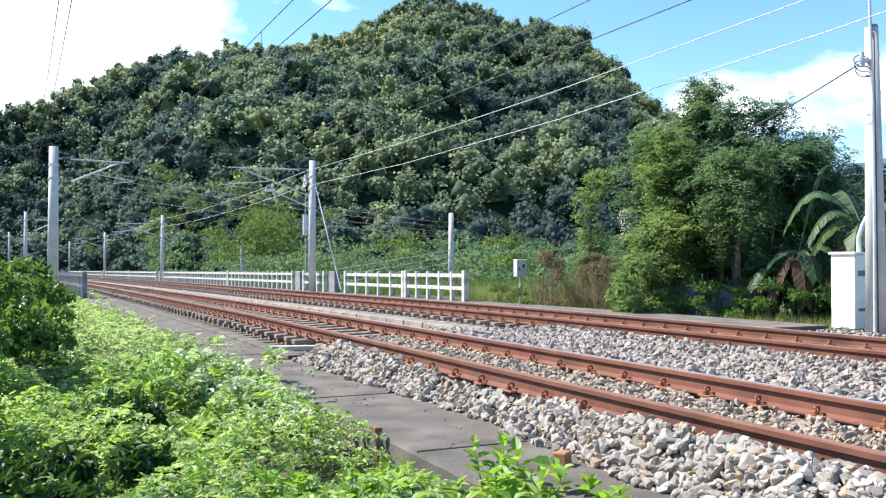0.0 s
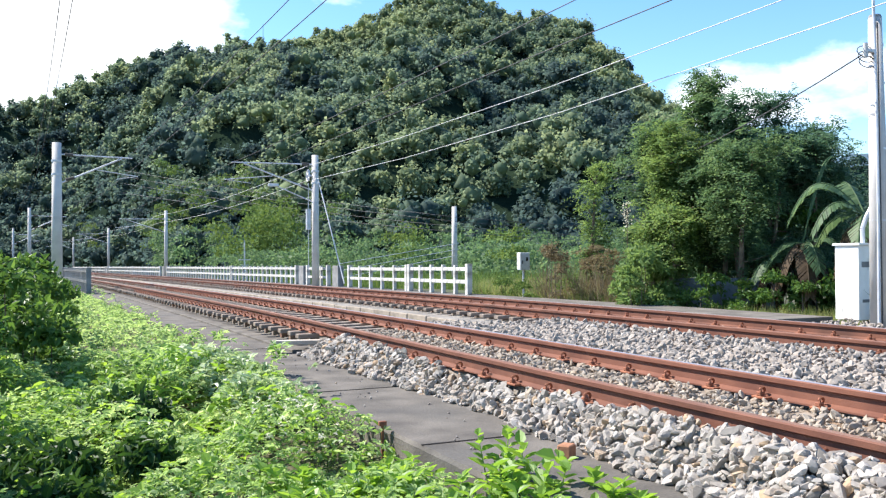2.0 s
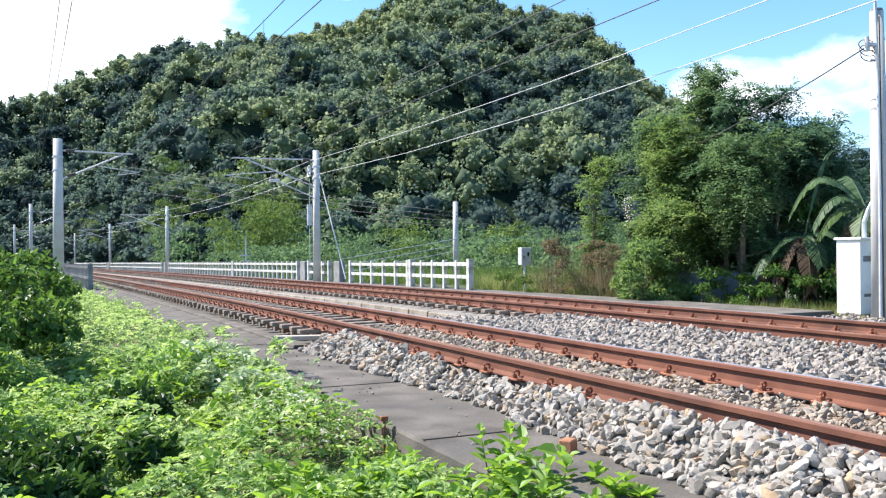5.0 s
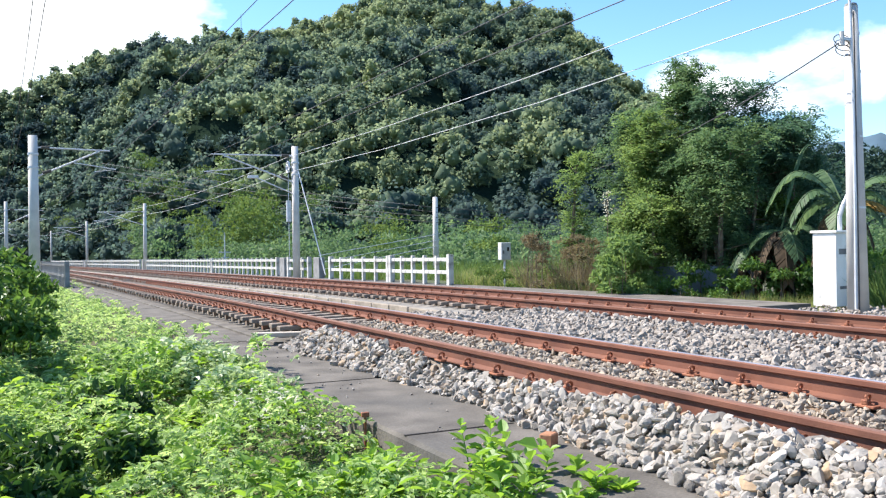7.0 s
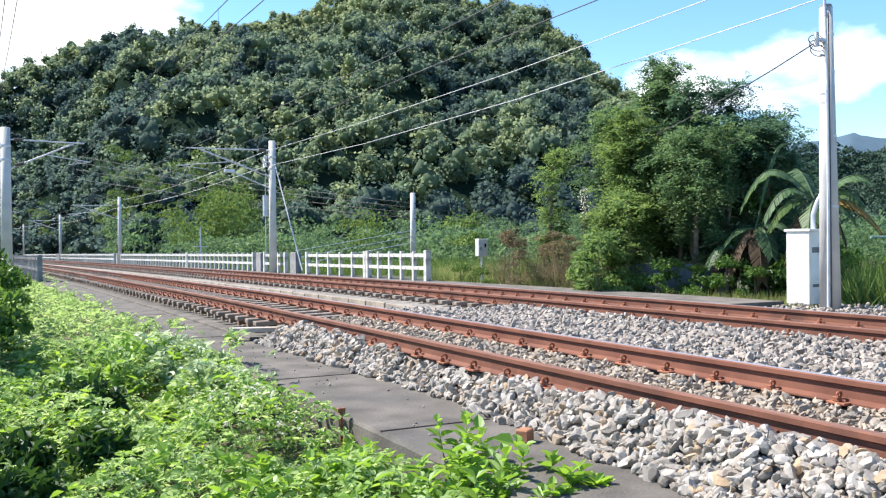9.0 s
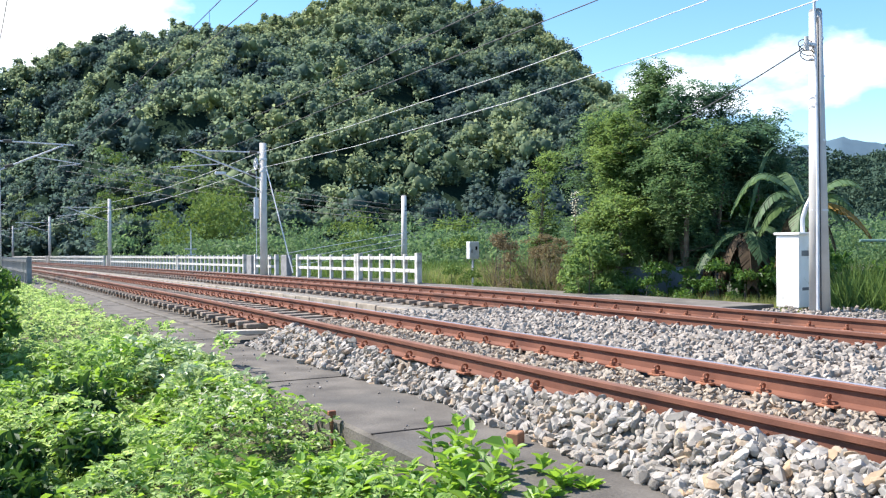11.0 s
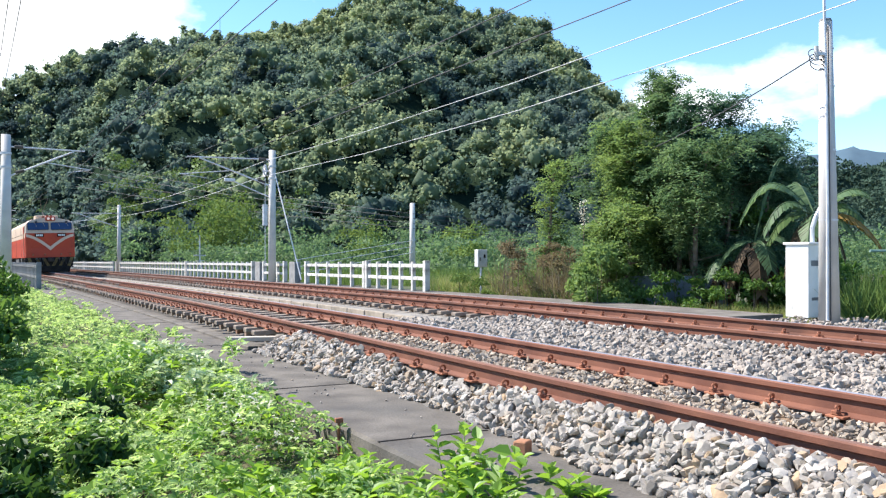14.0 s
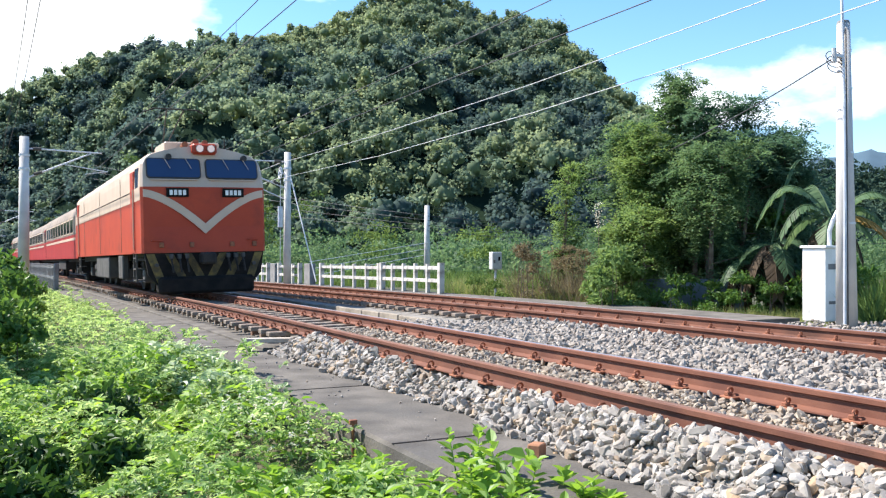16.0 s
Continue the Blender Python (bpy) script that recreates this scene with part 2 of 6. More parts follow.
BLUEFEATHER = leaf_mat("blue_green_feathery_leaf", ((0.050, 0.098, 0.066), (0.085, 0.155, 0.094), (0.135, 0.215, 0.120)), 0.45, 0.6, 0.5, 0.8, 0.2)
LIGHTFEATHER = leaf_mat("pale_feathery_leaf", ((0.085, 0.150, 0.055), (0.145, 0.225, 0.075), (0.215, 0.30, 0.10)), 0.45, 0.6, 0.5, 0.8, 0.2)
# Distance haze blues all three greens; dark stands for shade, olive for sun.
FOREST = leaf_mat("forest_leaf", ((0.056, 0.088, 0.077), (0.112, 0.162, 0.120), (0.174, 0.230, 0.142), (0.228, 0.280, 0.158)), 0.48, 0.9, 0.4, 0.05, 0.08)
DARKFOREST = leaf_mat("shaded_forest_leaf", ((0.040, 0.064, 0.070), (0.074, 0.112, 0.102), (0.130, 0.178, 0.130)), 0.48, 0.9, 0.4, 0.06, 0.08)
OLIVEFOREST = leaf_mat("sunlit_olive_forest_leaf", ((0.090, 0.128, 0.092), (0.158, 0.208, 0.130), (0.222, 0.274, 0.154), (0.272, 0.318, 0.166)), 0.48, 0.9, 0.4, 0.06, 0.08)
BAMBOO = leaf_mat("bamboo_leaf", ((0.07, 0.125, 0.038), (0.115, 0.18, 0.05), (0.17, 0.235, 0.068)), 0.25, 0.8, 0.5, 0.1, 0.1)
# Bluish cast of distance haze is mixed into these leaf colours.
FARWOOD = leaf_mat("far_wood_leaf", ((0.035, 0.062, 0.050), (0.05, 0.085, 0.062), (0.068, 0.105, 0.072)), 0.15, 0.9, 0.5, 0.02, 0.05)
DRYGRASS = leaf_mat("dry_grass", ((0.30, 0.26, 0.13), (0.23, 0.25, 0.09), (0.18, 0.26, 0.075)), 0.4, 0.7)
DEADLEAF = leaf_mat("dead_leaf", ((0.12, 0.10, 0.06), (0.20, 0.165, 0.095), (0.24, 0.22, 0.11)), 0.3, 0.8)
BANANA = leaf_mat("banana_leaf", ((0.060, 0.112, 0.052), (0.095, 0.160, 0.074), (0.14, 0.21, 0.10)), 0.38, 0.5, 0.7, 1.0, 0.25)
# Withered brown, darkened further to paint in deep shade under the trees.
BROWNBANANA = leaf_mat("brown_banana_leaf", ((0.05, 0.034, 0.02), (0.09, 0.06, 0.034)), 0.15, 0.8)
DEADBANANA = leaf_mat("withered_banana_leaf", ((0.30, 0.18, 0.05), (0.38, 0.24, 0.07)), 0.3, 0.7)
BARK = mat("bark", (0.12, 0.085, 0.06), (0.19, 0.15, 0.11), 8, 0.9, 0, 0.5, 40)
# Mountain painted blue: the haze lies in the base colour.
FARHILL = mat("distant_ridge", (0.075, 0.125, 0.165), (0.06, 0.105, 0.145), 0.01, 1.0, 0, 0, 0.05)
WALLG = mat("grey_yard_wall", (0.22, 0.24, 0.27), (0.14, 0.155, 0.175), 1.8, 0.9, 0, 0.3, 30, 0.15, (0.15, 0.16, 0.17), 1.0, 0.55)
ORANGE = mat("orange_train_paint", (0.44, 0.060, 0.026), (0.37, 0.048, 0.023), 1.2, 0.5, 0, 0.03, 30, 0.08, (0.28, 0.042, 0.024), 1.5, 0.56, spec=0.25)
RED = mat("red_coach_paint", (0.42, 0.035, 0.035), (0.36, 0.03, 0.03), 1.2, 0.42, 0, 0.03, 30, 0.06)
CREAM = mat("cream_train_paint", (0.60, 0.455, 0.345), (0.53, 0.40, 0.30), 1.4, 0.45, 0, 0.03, 30, 0.06, (0.43, 0.33, 0.24), 1.8, 0.62)
ROOFG = mat("coach_roof_paint", (0.30, 0.235, 0.18), (0.21, 0.165, 0.13), 1.1, 0.65, 0, 0.05, 30, 0.12, (0.15, 0.12, 0.10), 1.4, 0.52)
UNDER = mat("dirty_underframe", (0.022, 0.019, 0.018), (0.042, 0.035, 0.03), 5, 0.85, 0.1, 0.2, 40)
TANKG = mat("grey_equipment_box", (0.105, 0.098, 0.09), (0.06, 0.055, 0.05), 4, 0.8, 0.1, 0.1, 40)
YELLOW = mat("worn_yellow_paint", (0.20, 0.135, 0.035), (0.075, 0.055, 0.025), 7, 0.75, 0, 0.1, 40, 0.15, (0.05, 0.04, 0.025), 4.0, 0.48)
BLACK = mat("black_paint", (0.010, 0.010, 0.010), (0.022, 0.018, 0.016), 5, 0.8, 0, 0.05, 40, spec=0.12)
LETTER = mat("white_lettering", (0.8, 0.8, 0.78), (0.74, 0.74, 0.72), 5, 0.6, 0, 0, 40)
RUBBER = mat("dark_rubber", (0.03, 0.03, 0.03), (0.05, 0.045, 0.045), 8, 0.8, 0, 0, 40)
CHROME = mat("lamp_rim", (0.34, 0.3, 0.29), (0.24, 0.21, 0.2), 8, 0.4, 0.5, 0, 40)


def glass_mat(name, colour, rough=0.06):
    m = bpy.data.materials.new(name)
    m.use_nodes = True
    b = m.node_tree.nodes["Principled BSDF"]
    b.inputs["Base Color"].default_value = (*colour, 1)
    b.inputs["Roughness"].default_value = rough
    b.inputs["Specular IOR Level"].default_value = 0.7
    return m


# The blue of reflected sky is painted into the base colour of this glass.
GLASS = glass_mat("sky_reflection_blue_glass", (0.018, 0.04, 0.105))
DARKGLASS = glass_mat("dark_coach_glass", (0.012, 0.014, 0.02))


def lamp_mat(name, colour, strength):
    m = glass_mat(name, colour, 0.1)
    b = m.node_tree.nodes["Principled BSDF"]
    b.inputs["Emission Color"].default_value = (*colour, 1)
    b.inputs["Emission Strength"].default_value = strength
    return m


HEADLAMP = lamp_mat("lit_headlamp", (0.80, 0.56, 0.48), 0.16)


# ---------------------------------------------------------------- helpers
def empty(name, x=0, y=0, z=0, rz=0):
    e = new(name)
    e.empty_display_size = 0.2
    e.matrix_world = pose(x, y, z, 0, 0, rz)
    return e


def part(name, bm, material, parent=None, label="", smooth=False):
    """Link a bmesh as one mesh object under a thing."""
    me = bpy.data.meshes.new(name)
    bm.to_mesh(me)
    bm.free()
    me.materials.append(material)
    if smooth:
        for p in me.polygons:
            p.use_smooth = True
    ob = new(name, me)
    if parent:
        ob.parent = parent
    if label:
        tagged(ob, label)
    return ob


def shared(name, me, parent=None, m=None):
    """One more object on a mesh that is already made."""
    ob = new(name, me)
    if parent:
        ob.parent = parent
    if m is not None:
        ob.matrix_basis = m
    return ob


def np_mesh(name, verts, faces, material, smooth=False):
    """A mesh from arrays: verts (n, 3), faces (m, k)."""
    me = bpy.data.meshes.new(name)
    nf, kk = faces.shape
    me.vertices.add(len(verts))
    me.vertices.foreach_set("co", np.asarray(verts, np.float32).ravel())
    me.loops.add(nf * kk)
    me.loops.foreach_set("vertex_index", np.asarray(faces, np.int32).ravel())
    me.polygons.add(nf)
    me.polygons.foreach_set("loop_start", np.arange(0, nf * kk, kk, dtype=np.int32))
    me.polygons.foreach_set("loop_total", np.full(nf, kk, dtype=np.int32))
    me.polygons.foreach_set("use_smooth", np.full(nf, smooth, dtype=bool))
    me.materials.append(material)
    me.update(calc_edges=True)
    me.validate()
    return me


def add_box(bm, x0, x1, y0, y1, z0, z1, bevel=0.0, m=None):
    g = bmesh.ops.create_cube(bm, size=1)
    vs = g["verts"]
    for v in vs:
        v.co = Vector((x0 + (v.co.x + 0.5) * (x1 - x0), y0 + (v.co.y + 0.5) * (y1 - y0), z0 + (v.co.z + 0.5) * (z1 - z0)))
    if bevel:
        es = list({e for v in vs for e in v.link_edges})
        r = bmesh.ops.bevel(bm, geom=es, offset=bevel, segments=1, affect="EDGES")
        vs = list({v for f in r["faces"] for v in f.verts} | {v for v in vs if v.is_valid})
    if m is not None:
        bmesh.ops.transform(bm, matrix=m, verts=vs)
    return vs


def box(x0, x1, y0, y1, z0, z1, bevel=0.0):
    bm = bmesh.new()
    add_box(bm, x0, x1, y0, y1, z0, z1, bevel)
    return bm


def add_tube(bm, a, b, r0, r1=None, seg=10, caps=True):
    a, b = Vector(a), Vector(b)
    r1 = r0 if r1 is None else r1
    q = (b - a).to_track_quat("Z", "Y").to_matrix().to_4x4()
    g = bmesh.ops.create_cone(bm, cap_ends=caps, segments=seg, radius1=r0, radius2=r1, depth=(b - a).length)
    bmesh.ops.transform(bm, matrix=Matrix.Translation((a + b) / 2) @ q, verts=g["verts"])
    return g["verts"]


def tube(a, b, r0, r1=None, seg=10):
    bm = bmesh.new()
    add_tube(bm, a, b, r0, r1, seg)
    return bm


def loft(rings, close=True, caps=True):
    """Rings of equal count joined into a skin."""
    bm = bmesh.new()
    rows = [[bm.verts.new(p) for p in r] for r in rings]
    n = len(rows[0])
    for a, b in zip(rows, rows[1:]):
        for i in range(n if close else n - 1):
            bm.faces.new((a[i], a[(i + 1) % n], b[(i + 1) % n], b[i]))
    if caps:
        bm.faces.new(rows[0][::-1])
        bm.faces.new(rows[-1])
    bmesh.ops.recalc_face_normals(bm, faces=bm.faces)
    return bm


def pipe(points, r, seg=6):
    """A round bar along points."""
    bm = bmesh.new()
    pts = [Vector(p) for p in points]
    for a, b in zip(pts, pts[1:]):
        add_tube(bm, a, b, r, r, seg)
    return bm


# ---------------------------------------------------------------- the line of the railway
BEND, BEND_AT = 0.00045, 8.0
FALL, FALL_AT = 0.0067, 15.0
RAIL_A, GAUGE, SPACING, CANT = 3.66, 1.13, 4.25, 0.03
TRACK_A = RAIL_A + GAUGE / 2
TRACK_B = TRACK_A + SPACING


def grade(s):
    """Height of the line: a gentle fall past the near end of the bridge."""
    u = s - FALL_AT + 4
    return -FALL * (u - 4 if u > 8 else u * u / 16) if u > 0 else 0.0


def heading(s):
    return BEND * max(s - BEND_AT, 0)


def line(s, l=0.0, z=0.0):
    """The place s metres along the line, l metres to its right, z over the rail heads."""
    u = max(s - BEND_AT, 0)
    a = BEND * u
    x, y = (-(1 - math.cos(a)) / BEND, BEND_AT + math.sin(a) / BEND) if u else (0.0, s)
    return Vector((x + l * math.cos(a), y + l * math.sin(a), z + grade(s)))


def at_line(s, l=0.0, z=0.0, turn=0.0):
    return Matrix.Translation(line(s, l, z)) @ pose(0, 0, 0, 0, 0, math.degrees(heading(s)) + turn)


def stations(s0, s1, near=1.5, far=6.0):
    out, s = [s0], s0
    while s < s1 - 1e-6:
        s = min(s1, s + (near if s < 40 else far))
        out.append(s)
    return out


def sweep(section, s0, s1, near=1.5, far=6.0):
    """A closed section of (l, z) carried along the line."""
    return loft([[line(s, l, z) for l, z in section] for s in stations(s0, s1, near, far)])


# ---------------------------------------------------------------- ground
def ground_z(x, y):
    g = grade(y)
    left = -0.78 - 0.30 * min(max((2.2 - x) / 2.0, 0), 1) + 0.10 * noise.noise((x * 0.5, y * 0.35, 0))
    right = -0.62 + 0.25 * noise.noise((x * 0.2, y * 0.2, 3))
    z = left if x < 2.4 else right
    d = math.hypot(x, y)
    far = min(max((d - 70) / 120, 0), 1)
    return z + g * (1 - far) + (-1.2) * far * 0.8


def build_ground():
    xs = sorted({*np.arange(-12, 30, 0.8).round(2), *np.arange(-60, 120, 6.0), -400, -200, -100, 150, 220, 320, 480, 800, 2500, -2500})
    ys = sorted({*np.arange(-10, 50, 1.0).round(2), *np.arange(-60, 200, 8.0), 240, 300, 400, 600, 1000, 3500, -2500, -200})
    v = np.array([(x, y, ground_z(x, y)) for y in ys for x in xs])
    w = len(xs)
    f = np.array([(j * w + i, j * w + i + 1, (j + 1) * w + i + 1, (j + 1) * w + i) for j in range(len(ys) - 1) for i in range(w - 1)])
    tagged(new("ground", np_mesh("ground", v, f, SOIL, True)), "dark soil overgrown with weeds beside the railway", "ground", kind="structure")


build_ground()

# the hill: crest height by bearing, seen from the path beside the line
CREST = ((-40, 5.0), (-22, 6.0), (-10, 7.6), (-1.5, 8.0), (1.8, 9.0), (4.7, 10.7), (6.6, 11.4), (8.6, 12.1), (12.7, 12.6), (15.5, 13.1), (18.4, 13.5), (20.2, 14.6), (22.0, 15.4), (24.2, 16.0),
         (26.4, 15.5), (28.6, 14.9), (30.8, 14.5), (33.3, 13.9), (35.8, 12.3), (37.5, 10.2), (39.5, 8.0), (42, 5.5), (45, 2.5), (48, -0.5))
HILL_FOOT, HILL_TOP = 118.0, 300.0


def crest(az):
    return float(np.interp(az, [c[0] for c in CREST], [c[1] for c in CREST])) + 0.5 * noise.fractal((az * 0.55, 0, 4), 1.0, 2.0, 4)


def hill_foot(az):
    return HILL_FOOT + 70.0 * min(max((8.0 - az) / 6.0, 0), 1)


def hill_z(az, r):
    """Height of the wooded slope at a bearing (degrees) and a range."""
    top = crest(az)
    h = math.tan(radians(top)) * HILL_TOP + EYE
    foot = hill_foot(az)
    t = min(max((r - foot) / (HILL_TOP - foot), 0), 1.35)
    prof = t ** 1.06 if t <= 1 else max(1 - 1.6 * (t - 1) ** 1.2, 0)
    x, y = r * math.sin(radians(az)), r * math.cos(radians(az))
    gully = noise.fractal((x * 0.017, y * 0.017, 0.3), 1.0, 2.0, 4) * 17.0 * t * (1 - min(t, 1)) * 4
    return -1.6 + (h + 1.6) * prof + gully


def build_hill():
    azs, rs = np.arange(-42, 49, 1.0), np.arange(112, 364, 6.0)
    v = np.array([(r * math.sin(radians(a)), r * math.cos(radians(a)), hill_z(a, r)) for r in rs for a in azs])
    w = len(azs)
    f = np.array([(j * w + i, j * w + i + 1, (j + 1) * w + i + 1, (j + 1) * w + i) for j in range(len(rs) - 1) for i in range(w - 1)])
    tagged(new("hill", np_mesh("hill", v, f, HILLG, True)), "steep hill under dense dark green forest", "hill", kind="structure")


build_hill()

RNG = np.random.default_rng(5)


def unit(v):
    return v / np.maximum(np.linalg.norm(v, axis=1, keepdims=True), 1e-9)


def leaf_arrays(base, way, up, length, width, fold=0.25, droop=0.12):
    """Folded pointed leaves: six corners and two faces each."""
    n = len(base)
    way = unit(way)
    side = unit(np.cross(way, up))
    nor = np.cross(side, way)
    L, W = np.broadcast_to(length, n)[:, None], np.broadcast_to(width, n)[:, None]
    lift = nor * W * fold
    tip = base + way * L - nor * L * droop
    c1, c2 = base + way * L * 0.32, base + way * L * 0.68 - nor * L * droop * 0.4
    v = np.stack([base, c1 + side * W * 0.5 + lift, c2 + side * W * 0.38 + lift, tip, c2 - side * W * 0.38 + lift, c1 - side * W * 0.5 + lift], 1).reshape(-1, 3)
    o = (np.arange(n) * 6)[:, None]
    f = np.concatenate([o + np.array([[0, 1, 2, 3]]), o + np.array([[0, 3, 4, 5]])], 0)
    return v, f


def blade_arrays(base, way, up, length, width):
    """Plain pointed blades, one face each, for foliage seen from afar."""
    n = len(base)
    way = unit(way)
    side = unit(np.cross(way, up))
    L, W = np.broadcast_to(length, n)[:, None], np.broadcast_to(width, n)[:, None]
    mid = base + way * L * 0.45
    v = np.stack([base, mid + side * W * 0.5, base + way * L, mid - side * W * 0.5], 1).reshape(-1, 3)
    return v, (np.arange(n) * 4)[:, None] + np.array([[0, 1, 2, 3]])


def leaf_mesh(name, base, way, up, length, width, material, fold=0.25, droop=0.12):
    v, f = leaf_arrays(base, way, up, length, width, fold, droop) if fold else blade_arrays(base, way, up, length, width)
    return np_mesh(name, v, f, material)


def clump_arrays(centres, radii, per, leaf, seed, squash=0.8):
    """Leaves on the skin of lumpy crowns."""
    r = np.random.default_rng(seed)
    n = len(centres)
    c = np.repeat(centres, per, 0)
    rad = np.repeat(radii, per)[:, None]
    d = unit(r.normal(size=(n * per, 3)))
    d[:, 2] = np.abs(d[:, 2]) * 0.9 + d[:, 2] * 0.1
    # each crown has a few lobes, so that its outline is uneven
    lobe = unit(r.normal(size=(n, 5, 3)) + np.array([0, 0, 0.5]))
    lob = np.repeat(lobe, per, 0)
    near = np.einsum("ijk,ik->ij", lob, d).max(1)[:, None]
    shell = (0.62 + 0.42 * near ** 3) * (0.82 + 0.22 * r.random((n * per, 1)))
    p = c + d * rad * shell * np.array([1, 1, squash])
    way = unit(r.normal(size=p.shape) + d * 0.25)
    up = unit(d + 0.45 * r.normal(size=p.shape))
    ln = leaf * np.repeat(radii, per) * (0.6 + 0.8 * r.random(n * per))
    return p, way, up, ln


# forest of the hill: many crowns, one stuff object
def ico(level):
    bm = bmesh.new()
    bmesh.ops.create_icosphere(bm, subdivisions=level, radius=1)
    bm.verts.index_update()
    tv = np.array([q.co for q in bm.verts])
    tf = np.array([[q.index for q in f.verts] for f in bm.faces])
    bm.free()
    return tv, tf


def build_forest():
    """Crowns made of several lobes; three greens paint the hill's sun, shade and haze."""
    r = np.random.default_rng(11)
    kinds = {"dark": [], "mid": [], "olive": []}
    rr = HILL_FOOT - 2
    while rr < HILL_TOP * 1.02:
        step = 4.3 / rr * 57.3
        for az in np.arange(-12, 46.5, step):
            a2, r2 = az + r.uniform(-0.5, 0.5) * step, rr + r.uniform(-2.2, 2.2)
            if r2 < hill_foot(a2) - 3:
                continue
            x, y = r2 * math.sin(radians(a2)), r2 * math.cos(radians(a2))
            size = float(np.clip(2.75 * math.exp(0.26 * r.normal()), 1.6, 4.8))
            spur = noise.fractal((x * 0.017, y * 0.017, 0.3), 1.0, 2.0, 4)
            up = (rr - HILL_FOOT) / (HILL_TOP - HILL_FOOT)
            # Spurs and upper slopes get the sunlit green, gullies the shaded one.
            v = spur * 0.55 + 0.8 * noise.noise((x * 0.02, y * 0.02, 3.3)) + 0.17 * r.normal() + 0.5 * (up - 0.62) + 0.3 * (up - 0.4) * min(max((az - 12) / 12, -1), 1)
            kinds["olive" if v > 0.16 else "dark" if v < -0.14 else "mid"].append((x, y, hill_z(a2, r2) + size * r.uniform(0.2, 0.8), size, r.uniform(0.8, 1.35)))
        rr += 4.3
    # slender tall crowns along the skyline
    for i in range(230):
        az = r.uniform(-10, 38)
        rr = HILL_TOP * r.uniform(0.97, 1.02)
        kinds["mid" if r.random() < 0.6 else "olive"].append((rr * math.sin(radians(az)), rr * math.cos(radians(az)), hill_z(az, rr) + r.uniform(1.5, 4.8), r.uniform(0.9, 2.0), r.uniform(1.3, 2.2)))
    tv, tf = ico(1)
    for kind, m, lab in (("dark", DARKFOREST, "forest trees in the gullies, shade put into their dark blue-green colour"), ("mid", FOREST, "dense green broadleaf forest covering the hill"), ("olive", OLIVEFOREST, "forest trees on the spurs, sunlight put into their olive-green colour")):
        t = np.array(kinds[kind])
        n, K, P = len(t), 8, 27
        d = unit(r.normal(size=(n, K, 3)).reshape(-1, 3) + np.array([0, 0, 0.55]))
        size, tall = np.repeat(t[:, 3], K), np.repeat(t[:, 4], K)
        lc = np.repeat(t[:, :3], K, 0) + d * (size * r.uniform(0.45, 0.75, n * K))[:, None] * np.stack([np.ones(n * K), np.ones(n * K), tall], 1)
        lr = size * r.uniform(0.32, 0.56, n * K)
        lump = 0.60 + 0.2 * r.normal(size=(n * K, len(tv), 1)).clip(-1.3, 1.3)
        hv = (lc[:, None, :] + tv[None] * lump * lr[:, None, None]).reshape(-1, 3)
        hf = (tf[None] + (np.arange(n * K) * len(tv))[:, None, None]).reshape(-1, 3)
        o = unit(r.normal(size=(n * K * P, 3)) + np.array([0, 0, 0.3]))
        c2, r2 = np.repeat(lc, P, 0), np.repeat(lr, P)
        base = c2 + o * (r2 * r.uniform(0.65, 1.2, len(o)))[:, None]
        nor = unit(0.7 * o + np.array([0, 0, 0.35]) + 0.6 * r.normal(size=o.shape))
        way = unit(np.cross(nor, r.normal(size=o.shape)))
        ln = r.uniform(0.40, 0.95, len(o))
        lv, lf = blade_arrays(base, way, nor, ln, ln * 0.75)
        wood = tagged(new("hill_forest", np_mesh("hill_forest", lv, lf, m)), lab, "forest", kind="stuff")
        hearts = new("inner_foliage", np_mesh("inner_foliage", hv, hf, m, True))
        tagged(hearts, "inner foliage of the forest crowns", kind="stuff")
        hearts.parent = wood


build_forest()


